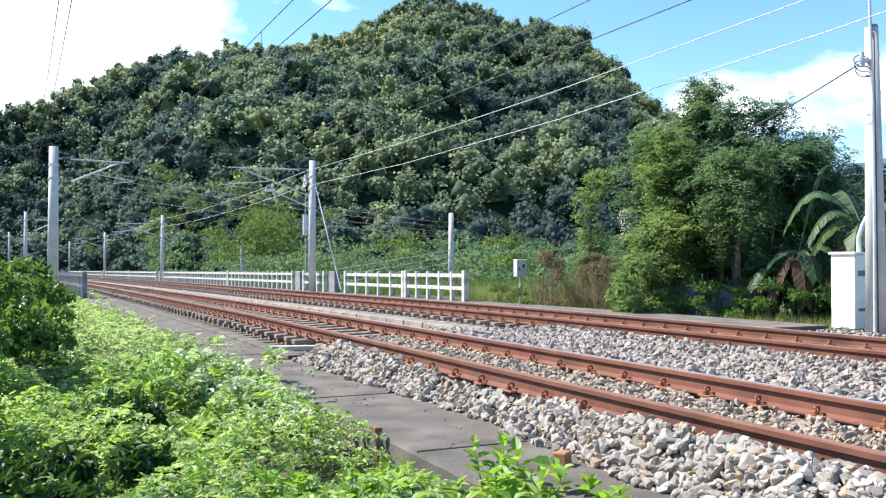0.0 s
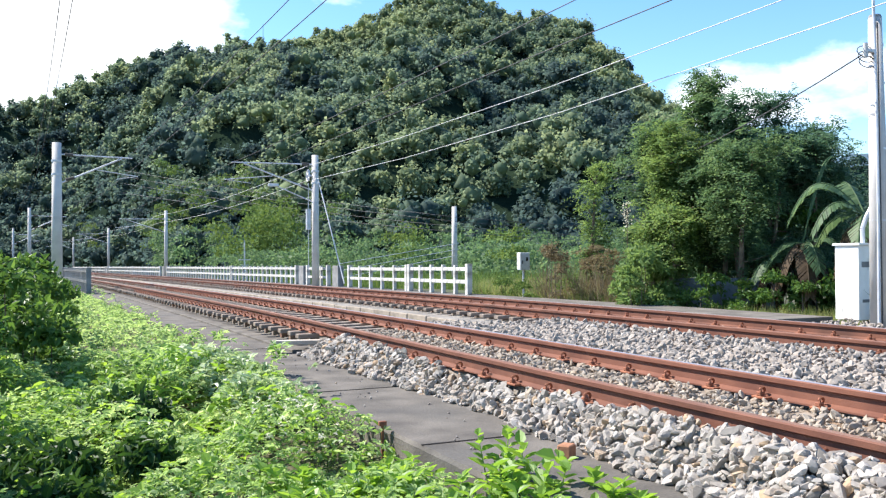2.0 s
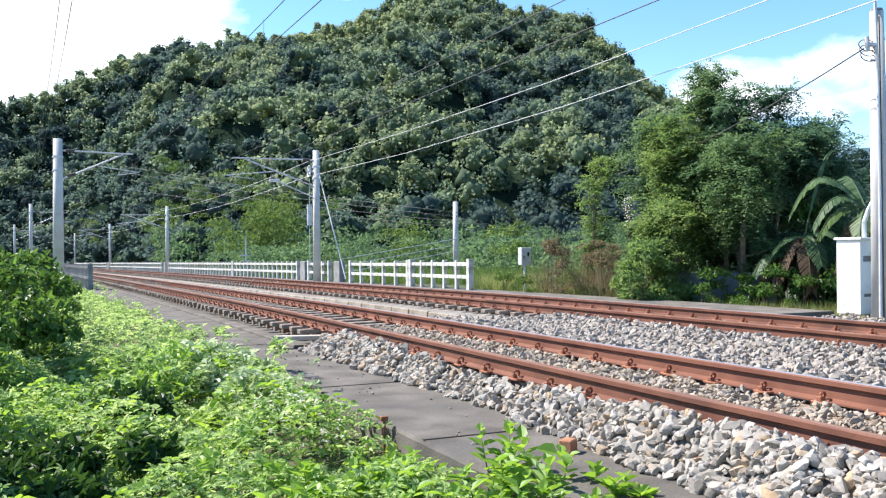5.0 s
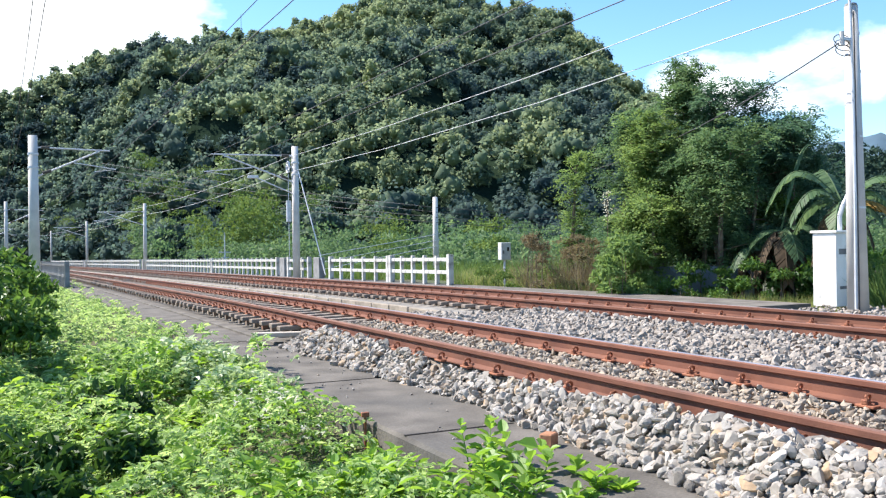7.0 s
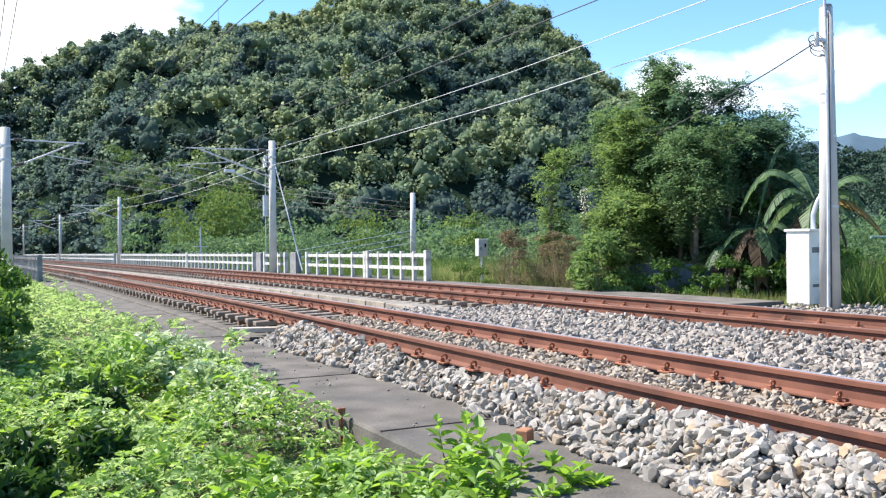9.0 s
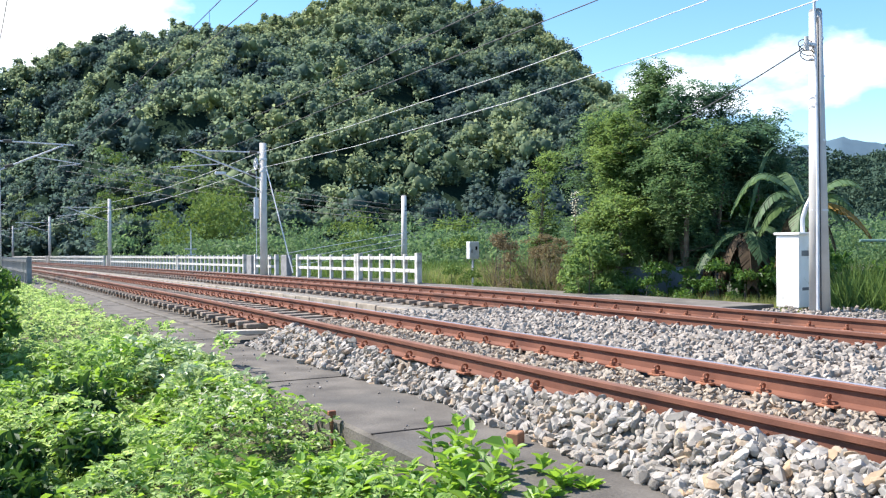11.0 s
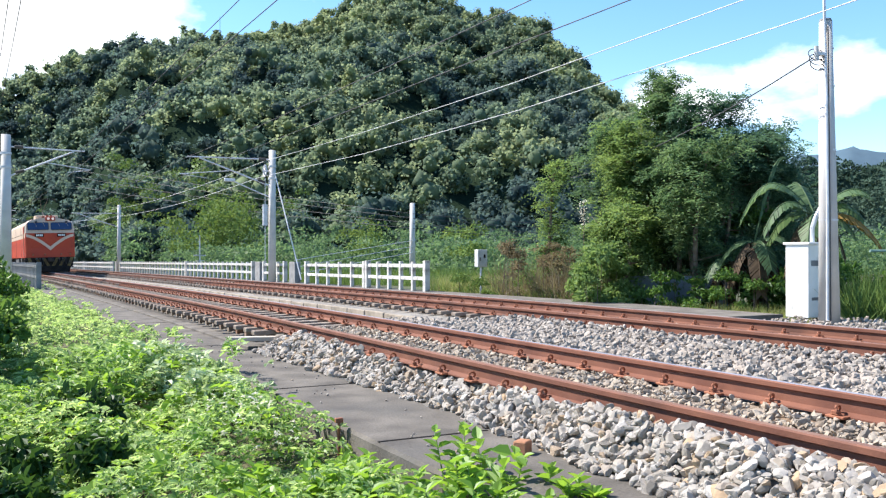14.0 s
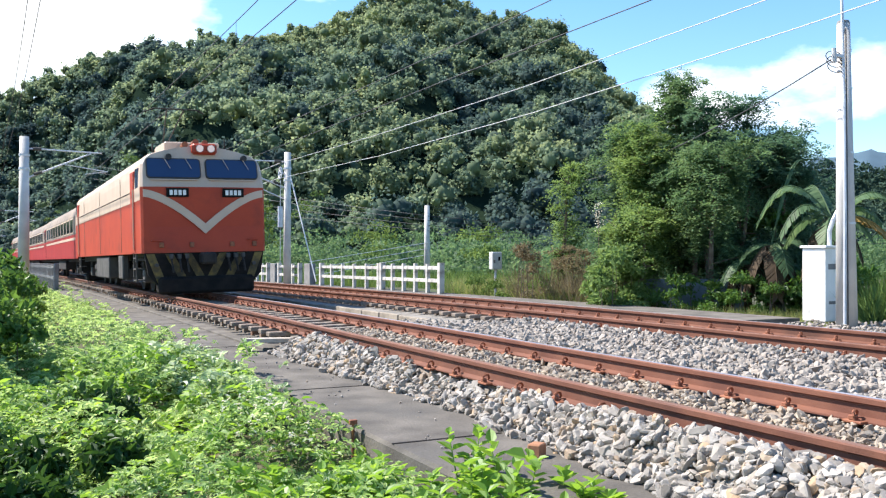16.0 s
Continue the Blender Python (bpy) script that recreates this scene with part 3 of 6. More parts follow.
def build_belt():
    """Thicket and bamboo between the fence and the foot of the hill."""
    r = np.random.default_rng(12)
    c, rad, cb, rb = [], [], [], []
    for i in range(900):
        az = r.uniform(-8, 60)
        rr = r.uniform(74, 125)
        h = r.uniform(0.3, 1.0) * (1.3 + 4.6 * ((rr - 60) / 65) ** 1.2)
        x, y = rr * math.sin(radians(az)), rr * math.cos(radians(az))
        if x < 17 - 0.00018 * y * y:
            continue
        size = r.uniform(0.7, 2.3)
        for zz in np.arange(-0.8, max(h - size * 0.5, -0.7), size * 0.9):
            c.append((x + r.normal() * 0.3, y, zz))
            rad.append(size * r.uniform(0.8, 1.15))
    # pale bamboo clumps
    for az, rr, h, n in ((7.7, 120, 13.5, 20), (9.2, 121, 11, 14), (13.4, 70, 4.6, 22), (14.9, 69, 3.9, 16), (14.2, 72, 5.3, 16), (10.8, 74, 3.4, 10), (22.5, 74, 3.2, 12), (29, 70, 2.8, 12), (11.5, 124, 13.5, 14), (13, 126, 12, 10), (17.5, 128, 9.5, 12), (7.0, 128, 7.5, 12), (3.0, 165, 8, 12)):
        for j in range(n):
            a2, r2 = az + r.normal() * 0.55, rr + r.normal() * 2
            cb.append((r2 * math.sin(radians(a2)), r2 * math.cos(radians(a2)), h * r.uniform(0.25, 1.0)))
            rb.append(r.uniform(0.8, 1.5))
    for name, cc, ra, m, lab in (("thicket", c, rad, FEATHER, "green thicket of shrubs and small trees below the hill"), ("bamboo_thicket", cb, rb, BAMBOO, "yellow-green bamboo and light shrubs at the foot of the hill")):
        p, way, up, ln = clump_arrays(np.array(cc), np.array(ra), 70, 0.22, 31)
        tagged(new(name, leaf_mesh(name, p, way, up, ln, ln * 0.6, m, 0)), lab, "shrubs", kind="stuff")


build_belt()


def build_far_ridges():
    for name, rng, tab, m, lab, jag in (
            ("far_wooded_hill", 620.0, ((34, 4.6), (40, 6.0), (44, 6.9), (46.8, 6.7), (48.2, 6.0), (49.6, 5.5), (51.2, 5.6), (52.6, 5.2), (55, 5.7), (60, 6.8), (70, 8), (95, 9)), FARWOOD, "hazy wooded hill beyond the valley", 5.0),
            ("distant_mountain", 2600.0, ((30, 3.0), (44, 4.6), (48, 5.6), (49.7, 5.9), (51, 6.05), (52.3, 6.35), (53.2, 6.1), (54.5, 5.8), (58, 6.3), (66, 7.5), (90, 6.0)), FARHILL, "blue hazy mountain far away", 10.0)):
        azs = np.arange(30, 95, 0.35)
        rows = []
        for t in np.linspace(0, 1, 9):
            for a in azs:
                h = math.tan(radians(np.interp(a, [q[0] for q in tab], [q[1] for q in tab]))) * rng
                rr = rng * (0.86 + 0.14 * t)
                z = h * t + jag * noise.fractal((a * 0.9, t * 2, rng), 1.0, 2.0, 4) * (0.4 + 0.6 * t)
                rows.append((rr * math.sin(radians(a)), rr * math.cos(radians(a)), z - 3))
        w = len(azs)
        f = np.array([(j * w + i, j * w + i + 1, (j + 1) * w + i + 1, (j + 1) * w + i) for j in range(8) for i in range(w - 1)])
        tagged(new(name, np_mesh(name, np.array(rows), f, m, True)), lab, "hill", kind="structure")


build_far_ridges()


def build_far_wood():
    r = np.random.default_rng(17)
    c, rad = [], []
    tab = ((34, 4.6), (40, 6.0), (44, 6.9), (46.8, 6.7), (48.2, 6.0), (49.6, 5.5), (51.2, 5.6), (52.6, 5.2), (55, 5.7), (60, 6.8))
    for i in range(900):
        az, t = r.uniform(36, 60), r.random() ** 0.7
        h = math.tan(radians(np.interp(az, [q[0] for q in tab], [q[1] for q in tab]))) * 620.0
        rr = 620.0 * (0.86 + 0.14 * t) - 2
        c.append((rr * math.sin(radians(az)), rr * math.cos(radians(az)), h * t + r.uniform(-3, 1)))
        rad.append(r.uniform(3.5, 6.5))
    p, way, up, ln = clump_arrays(np.array(c), np.array(rad), 36, 0.36, 18)
    tagged(new("far_forest", leaf_mesh("far_forest", p, way, up, ln, ln * 0.8, FARWOOD, 0)), "hazy blue-green forest on the far hill", "forest", kind="stuff")


build_far_wood()


# ---------------------------------------------------------------- bridge deck, path, kerb
BRIDGE_AT = 11.75


def build_decks():
    path = part("path", sweep([(2.42, -0.80), (2.42, -0.425), (2.44, -0.40), (3.62, -0.40), (3.62, -0.80)], -8, 190), PATHC)
    tagged(path, "weathered grey concrete path beside the track", "path", kind="structure")
    near = part("near_deck", sweep([(3.625, -0.80), (3.625, -0.345), (6.93, -0.345), (6.93, -0.80)], BRIDGE_AT, 190), DECK)
    tagged(near, "stained concrete bridge deck under the near track", "bridge deck", kind="structure")
    ledge = part("deck_ledge", sweep([(3.24, -0.80), (3.24, -0.372), (3.255, -0.36), (3.62, -0.36), (3.62, -0.80)], BRIDGE_AT + 0.1, 190), PATHC)
    tagged(ledge, "pale worn concrete ledge beside the sleeper ends", "ledge", kind="structure")
    far = part("far_deck", sweep([(6.935, -0.80), (6.935, -0.285), (6.96, -0.275), (13.6, -0.275), (13.6, -0.80)], BRIDGE_AT + 0.9, 190), DECK)
    tagged(far, "stained concrete bridge deck under the far track", "bridge deck", kind="structure")
    side = part("far_path", sweep([(11.6, -0.80), (11.6, -0.262), (13.605, -0.262), (13.605, -0.80)], 12.0, 190), PATHC)
    tagged(side, "grey concrete walkway along the fence", "path", kind="structure")
    # pale kerb blocks along the step between the two decks
    kerb = tagged(empty("kerb"), "row of pale concrete kerb blocks between the tracks", "kerb", kind="structure")
    bm = box(-0.05, 0.05, -0.44, 0.44, 0, 0.20, 0.012)
    me = part("kerb_block", bm, KERB, kerb).data
    first = kerb.children[0]
    s, i = BRIDGE_AT + 1.4, 0
    while s < 120:
        m = at_line(s, 6.87 + random.uniform(-0.01, 0.01), -0.42 + random.uniform(-0.01, 0.01), random.uniform(-0.8, 0.8))
        if i == 0:
            first.matrix_basis = m
        else:
            shared("kerb_block", me, kerb, m)
        s += 0.92
        i += 1
    # joints and loose bits on the path
    for s in (8.25, 5.6, 12.6, 17.5, 22.0):
        g = part("path_joint", sweep([(2.43, -0.398), (2.43, -0.396), (3.3, -0.396), (3.3, -0.398)], s, s + 0.025), BLACK)
        tagged(g, "dark open joint across the concrete path", "joint", kind="structure")


build_decks()


# ---------------------------------------------------------------- tracks
def rail_section(l, z):
    """Flat-bottom rail, clockwise from the foot."""
    half = ((0.064, -0.153), (0.064, -0.142), (0.012, -0.122), (0.009, -0.050), (0.034, -0.038), (0.034, -0.008), (0.024, 0.0))
    return [(l + a, z + b) for a, b in half] + [(l - a, z + b) for a, b in reversed(half)]


def build_rail(track, l, z, head):
    bm = sweep(rail_section(l, z), -12, 190, 1.0, 4.0)
    ob = part("rail", bm, RUST, track)
    ob.data.materials.append(head)
    for p in ob.data.polygons:
        # the running face is the top of the head
        if abs(p.normal.z) > 0.9 and len(p.vertices) == 4:
            mid = p.center
            if mid.z - grade(mid.y) > z - 0.02:
                p.material_index = 1
    return ob


def clip_mesh():
    """Spring clip: a base plate lug and a curled bar."""
    bm = bmesh.new()
    add_box(bm, -0.03, 0.055, -0.07, 0.07, 0, 0.018, 0.004)
    add_box(bm, 0.02, 0.052, -0.028, 0.028, 0.018, 0.05, 0.006)
    pts = []
    for i in range(9):
        a = math.pi * 1.6 * i / 8 - 0.5
        pts.append(Vector((0.012 - 0.038 * math.cos(a), -0.03 + 0.06 * i / 8, 0.046 + 0.032 * math.sin(a))))
    for a, b in zip(pts, pts[1:]):
        add_tube(bm, a, b, 0.010, 0.010, 5)
    me = bpy.data.meshes.new("clip")
    bm.to_mesh(me)
    bm.free()
    me.materials.append(CLIP)
    return me


CLIP_ME = clip_mesh()


def build_track(name, centre, heads, label):
    track = tagged(empty(name), label, "railway track", kind="structure")
    build_rail(track, centre - GAUGE / 2, 0.0, heads[0])
    build_rail(track, centre + GAUGE / 2, CANT, heads[1])
    lean = math.degrees(math.atan2(CANT, GAUGE))
    bm = bmesh.new()
    add_box(bm, -0.86, 0.86, -0.085, 0.085, -0.066, 0, 0.01)
    me = bpy.data.meshes.new("sleeper")
    bm.to_mesh(me)
    bm.free()
    me.materials.append(SLEEPER)
    bm = bmesh.new()
    add_box(bm, -0.60, 0.60, -0.10, 0.10, -0.12, 0, 0.014)
    short = bpy.data.meshes.new("buried_sleeper")
    bm.to_mesh(short)
    bm.free()
    short.materials.append(SLEEPER)
    far = bmesh.new()
    s, step = 4.26 - 0.52 * 14, 0.52
    while s < 170:
        m = at_line(s, centre, (-0.155 if s > BRIDGE_AT else -0.18) + CANT / 2) @ pose(random.uniform(-0.03, 0.03), 0, 0, 0, -lean, random.uniform(-0.7, 0.7))
        if s < 90:
            shared("sleeper", me if s > BRIDGE_AT else short, track, m)
        else:
            add_box(far, -0.88, 0.88, -0.10, 0.10, -0.135, 0, 0, m)
        if 2.5 < s < 34:
            for side, zz in ((-1, 0), (1, CANT)):
                for inner in (-1, 1):
                    l = centre + side * GAUGE / 2 + inner * 0.066
                    shared("rail_clip", CLIP_ME, track, at_line(s, l, -0.155 + zz, 0 if inner > 0 else 180))
        elif s < 110:
            for side, zz in ((-1, 0), (1, CANT)):
                for inner in (-1, 1):
                    l = centre + side * GAUGE / 2 + inner * 0.085
                    add_box(far, -0.04, 0.04, -0.05, 0.05, 0, 0.075, 0, at_line(s, l, -0.16 + zz))
        s += step
    ob = part("sleeper_row", far, SLEEPER, track)
    tagged(ob, kind="stuff")
    # bearing blocks carry the sleepers over the deck
    blocks = bmesh.new()
    s = BRIDGE_AT
    base = -0.35 if centre < 6 else -0.28
    while s < 120:
        for side in (-1, 1):
            add_box(blocks, -0.07, 0.07, -0.05, 0.05, base, -0.235, 0, at_line(s, centre + side * GAUGE / 2, 0))
        s += step
    tagged(part("bearing_blocks", blocks, SLEEPER, track), kind="stuff")
    return track


build_track("near_track", TRACK_A, (DULL, SHINE), "rusty narrow-gauge railway track on closely spaced sleepers")
build_track("far_track", TRACK_B, (DULL, SHINE), "rusty second railway track beside the fence")


def build_planks():
    """Boards that hold the ballast back at the end of the bridge."""
    for l0, l1, s0, s1, z in ((2.98, 4.10, 11.95, 11.58, -0.235), (4.0, 5.1, 11.75, 11.72, -0.19), (5.0, 5.3, 11.6, 11.55, -0.2), (6.95, 8.75, 11.9, 11.55, -0.20)):
        a, b = line(s0, l0, z), line(s1, l1, z)
        d = b - a
        bm = bmesh.new()
        add_box(bm, 0, d.length, -0.075, 0.075, -0.05, 0.01, 0.006, Matrix.Translation(a) @ pose(0, 0, 0, 0, 0, math.degrees(math.atan2(d.y, d.x))))
        tagged(part("retaining_board", bm, PLANK), "pale weathered board holding back the ballast", "board", group="ballast boards")


build_planks()


# ---------------------------------------------------------------- ballast
def ballast_top(l, s):
    """Height of the ballast over the cross-section."""
    pts = ((3.22, -0.40), (3.34, -0.33), (3.52, -0.22), (3.72, -0.15), (4.2, -0.155), (4.75, -0.13), (5.1, -0.11), (5.6, -0.10), (6.4, -0.16), (7.2, -0.15), (7.8, -0.13), (8.5, -0.16), (9.2, -0.13), (9.9, -0.16), (10.8, -0.30), (12.2, -0.36), (16, -0.40))
    z = float(np.interp(l, [p[0] for p in pts], [p[1] for p in pts]))
    # the heap spreads over the path towards the near end
    if l < 3.75:
        z = float(np.interp(l - toe(s), [0, 0.08, 0.18, 0.28], [-0.40, -0.315, -0.19, -0.112])) if l > toe(s) else -0.44
        z -= 0.14 * min(max((s - 10.6) / 0.9, 0), 1) * min(max((l - toe(s)) / 0.2, 0), 1)
    return z


def toe(s):
    """Where the stones end on the path."""
    return float(np.interp(s, [1.0, 3.4, 4.5, 6.8, 9.4, 11.6], [3.06, 3.17, 3.28, 3.43, 3.30, 3.24])) + 0.03 * math.sin(s * 5.3) + 0.02 * math.sin(s * 11.1 + 1)


def build_ballast():
    ls = list(np.arange(3.08, 10.0, 0.09)) + list(np.arange(10, 16.1, 0.4))
    ss = list(np.arange(-8, BRIDGE_AT + 0.05, 0.16))
    v, f = [], []
    for s in ss:
        for l in ls:
            v.append(line(s, l, ballast_top(l, s) - 0.035 + 0.02 * noise.noise((l * 5, s * 5, 0))))
    w = len(ls)
    f = np.array([(j * w + i, j * w + i + 1, (j + 1) * w + i + 1, (j + 1) * w + i) for j in range(len(ss) - 1) for i in range(w - 1)])
    bed = tagged(new("ballast_bed", np_mesh("ballast_bed", np.array(v), f, DUSTY, True)), "dusty grey ballast bed of crushed stone", "ballast", kind="structure")
    # stones: lumps cut flat by a few random planes
    fine_v, fine_f = ico(2)
    rough_v, rough_f = ico(1)
    r = np.random.default_rng(3)

    def broken(tv, n, cuts):
        vv = np.repeat(tv[None], n, 0) * (1 + r.uniform(-0.06, 0.06, (n, len(tv), 1)))
        for _ in range(cuts):
            pn, ph = unit(r.normal(size=(n, 3))), r.uniform(0.32, 0.72, n)
            over = np.maximum(np.einsum("nkj,nj->nk", vv, pn) - ph[:, None], 0)
            vv = vv - over[:, :, None] * pn[:, None, :]
        return vv

    def stones(n, pick, size, lift, flat=0.7, fine=False):
        tv, tf = (fine_v, fine_f) if fine else (rough_v, rough_f)
        pos = np.array([pick() for _ in range(n)])
        sc = size[0] + (size[1] - size[0]) * r.random(n) ** 1.6
        shape = np.stack([r.uniform(0.9, 1.6, n), r.uniform(0.7, 1.15, n), r.uniform(0.45, 0.85, n) * flat / 0.7], 1)
        vv = broken(tv, n, 9 if fine else 4) * shape[:, None, :] * sc[:, None, None]
        q = unit(r.normal(size=(n, 4)) * np.array([1, 0.45, 0.45, 1.0]))
        a, b, c, d = q.T
        rot = np.stack([np.stack([1 - 2 * (c * c + d * d), 2 * (b * c - d * a), 2 * (b * d + c * a)], 1),
                        np.stack([2 * (b * c + d * a), 1 - 2 * (b * b + d * d), 2 * (c * d - b * a)], 1),
                        np.stack([2 * (b * d - c * a), 2 * (c * d + b * a), 1 - 2 * (b * b + c * c)], 1)], 1)
        vv = np.einsum("nij,nkj->nki", rot, vv)
        z = np.array([ballast_top(p[0], p[1]) for p in pos]) + lift * sc + r.uniform(-0.3, 0.5, n) * sc
        base = np.array([line(p[1], p[0], zz) for p, zz in zip(pos, z)])
        vv = vv + base[:, None, :]
        return vv.reshape(-1, 3), (tf[None] + (np.arange(n) * len(tv))[:, None, None]).reshape(-1, 3)

    def clear(l):
        return all(abs(l - q) > 0.085 for q in (RAIL_A, RAIL_A + GAUGE, RAIL_A + SPACING, RAIL_A + SPACING + GAUGE))

    def field(l0, l1, s0, s1):
        def pick():
            while True:
                l, s = r.uniform(l0, l1), s0 + (s1 - s0) * r.random()
                if clear(l) and l > toe(s) - 0.03:
                    return l, s
        return pick

    def four_foot(l0, l1, s0, s1):
        """Between the rails the stones lie thinner over the sleepers."""
        inner = field(l0, l1, s0, s1)

        def pick():
            while True:
                l, s = inner()
                k = ((s - 4.26) / 0.52 + 40) % 1
                if 0.2 < k < 0.8 or r.random() < 0.55:
                    return l, s
        return pick

    for name, groups, m, lab in (
            ("shoulder_stones", ((5200, field(3.05, 3.62, 2.0, 11.45), (0.019, 0.056), 0.08, 0.8, True), (900, field(3.0, 3.6, -5, 2.0), (0.025, 0.055), 0.1, 0.8), (260, field(3.72, 3.85, 3, 11.7), (0.015, 0.03), 0.1, 0.8)), STONE, "loose pale grey crushed stone on the ballast shoulder"),
            ("six_foot_stones", ((8500, field(4.87, 7.85, 2.0, 12.3), (0.020, 0.052), 0.1, 0.8), (1000, field(4.87, 7.85, -5, 2.0), (0.03, 0.055), 0.1, 0.8), (2800, field(9.1, 12.5, 4, 13.0), (0.02, 0.042), 0.1, 0.8), (900, field(12.5, 15.5, 7.0, 12.4), (0.025, 0.05), 0.4, 0.8)), WARMSTONE, "pale crushed stone between the two tracks"),
            ("four_foot_stones", ((4200, four_foot(3.74, 4.72, 2.0, 11.7), (0.012, 0.04), 0.05, 0.7), (1900, four_foot(8.0, 8.97, 3.0, 12.2), (0.016, 0.036), 0.0, 0.7)), BROWNSTONE, "brown dusty stones between the rails")):
        vs, fs, o = [], [], 0
        for g in groups:
            v, f = stones(*g)
            vs.append(v)
            fs.append(f + o)
            o += len(v)
        ob = new(name, np_mesh(name, np.concatenate(vs), np.concatenate(fs), m))
        ob.parent = bed
        tagged(ob, lab, kind="stuff")
    # single stones at the toe of the shoulder
    meshes = []
    for i in range(8):
        sh = np.array((r.uniform(0.9, 1.5), r.uniform(0.7, 1.1), r.uniform(0.5, 0.85)))
        meshes.append(np_mesh("stone", broken(fine_v, 1, 7)[0] * sh, fine_f, STONE))
    for i in range(280):
        s = r.uniform(3.6, 11.5)
        l = toe(s) + abs(r.normal()) * 0.08 - 0.03
        sc = r.uniform(0.026, 0.066)
        z = max(ballast_top(l, s), -0.40) + sc * 0.45
        ob = shared("stone", meshes[i % 8], bed, Matrix.Translation(line(s, l, z)) @ pose(0, 0, 0, r.uniform(-25, 25), r.uniform(-25, 25), r.uniform(0, 360)) @ Matrix.Scale(sc, 4))
    for i in range(70):
        s, l = r.uniform(4.3, 13.5), r.uniform(2.6, 3.2)
        sc = r.uniform(0.005, 0.018)
        shared("stone", meshes[i % 8], bed, Matrix.Translation(line(s, l, -0.4 + sc * 0.5)) @ pose(0, 0, 0, 0, 0, r.uniform(0, 360)) @ Matrix.Scale(sc, 4))


build_ballast()


def build_half_brick():
    bm = bmesh.new()
    add_box(bm, -0.055, 0.055, -0.045, 0.045, 0, 0.085, 0.008)
    ob = part("broken_brick", bm, BROWNBRICK)
    ob.matrix_world = at_line(4.86, 3.12, -0.40, 35)
    tagged(ob, "broken brown brick lying on the concrete path", "brick")


build_half_brick()


# ---------------------------------------------------------------- fences
def build_fence(label, l, s0, s1, step, material, base, top, end_post=True, width=0.12):
    """Concrete fence: posts with two rails, following the line."""
    f = tagged(empty("fence"), label, "fence", group="bridge fences")
    h = top - base
    post = part("post", box(-width / 2, width / 2, -0.07, 0.07, 0, h, 0.008), material, f)
    big = part("end_post", box(-0.09, 0.09, -0.10, 0.10, 0, h + 0.03, 0.012), material, f)
    n = max(int(round((s1 - s0) / step)), 1)
    ds = (s1 - s0) / n
    rail = part("rail", box(-0.045, 0.045, 0.055, ds - 0.055, -0.06, 0.06, 0.006), material, f)
    post_me, rail_me, big_me = post.data, rail.data, big.data
    used = {post_me: False, rail_me: False, big_me: False}
    objs = {post_me: post, rail_me: rail, big_me: big}

    def put(me, name, m):
        if not used[me]:
            used[me] = True
            objs[me].matrix_basis = m
        else:
            shared(name, me, f, m)

    for i in range(n + 1):
        s = s0 + i * ds
        if end_post and i in (0, n):
            put(big_me, "end_post", at_line(s, l, base))
        else:
            put(post_me, "post", at_line(s, l, base + random.uniform(-0.01, 0.01), random.uniform(-1, 1)))
        if i < n:
            a, b = line(s, l, 0), line(s + ds, l, 0)
            d = b - a
            turn = math.degrees(math.atan2(-d.x, d.y))
            pitch = math.degrees(math.atan2(d.z, math.hypot(d.x, d.y)))
            for zz in (h - 0.14, h * 0.45):
                put(rail_me, "rail", Matrix.Translation(line(s, l, base + zz)) @ pose(0, 0, 0, 0, 0, turn) @ pose(0, 0, 0, pitch))
    for me in used:
        if not used[me]:
            bpy.data.objects.remove(objs[me])
    return f


FL = 13.05
build_fence("white painted concrete fence along the bridge, weathered", FL, 25.9, 30.7, 0.96, WHITEC, -0.30, 0.72)
build_fence("white painted concrete fence along the bridge, weathered", FL, 30.95, 37.4, 1.25, WHITEC, -0.30, 0.70)
build_fence("short white concrete fence beside the mast", FL, 40.4, 43.6, 1.05, WHITEC, -0.30, 0.70)
build_fence("long white painted concrete fence on the bridge", FL, 45.6, 60.5, 1.0, WHITEC, -0.30, 0.70)
build_fence("long white painted concrete fence on the bridge", FL, 60.9, 86.2, 1.0, WHITEC, -0.30, 0.70)
build_fence("distant white concrete fence on the bridge", FL, 90.2, 108, 1.2, WHITEC, -0.30, 0.70)
build_fence("distant white concrete fence on the bridge", FL, 108.6, 131, 1.3, WHITEC, -0.30, 0.70)
build_fence("distant white concrete fence on the bridge", FL, 133, 172, 1.5, WHITEC, -0.30, 0.70)
build_fence("grey stained concrete parapet beside the path", 2.50, 40.9, 60, 0.85, GREYC, -0.40, 0.70, True, 0.14)


def build_pier(s, l):
    p = part("fence_pier", box(-0.14, 0.14, -0.42, 0.42, 0, 1.0, 0.02), GREYC)
    p.matrix_world = at_line(s, l, -0.30)
    tagged(p, "dark grey stained concrete pier in the fence", "pier", group="fence piers")


for s in (39.3, 44.7, 87.4, 88.6, 132):
    build_pier(s, FL + 0.1)


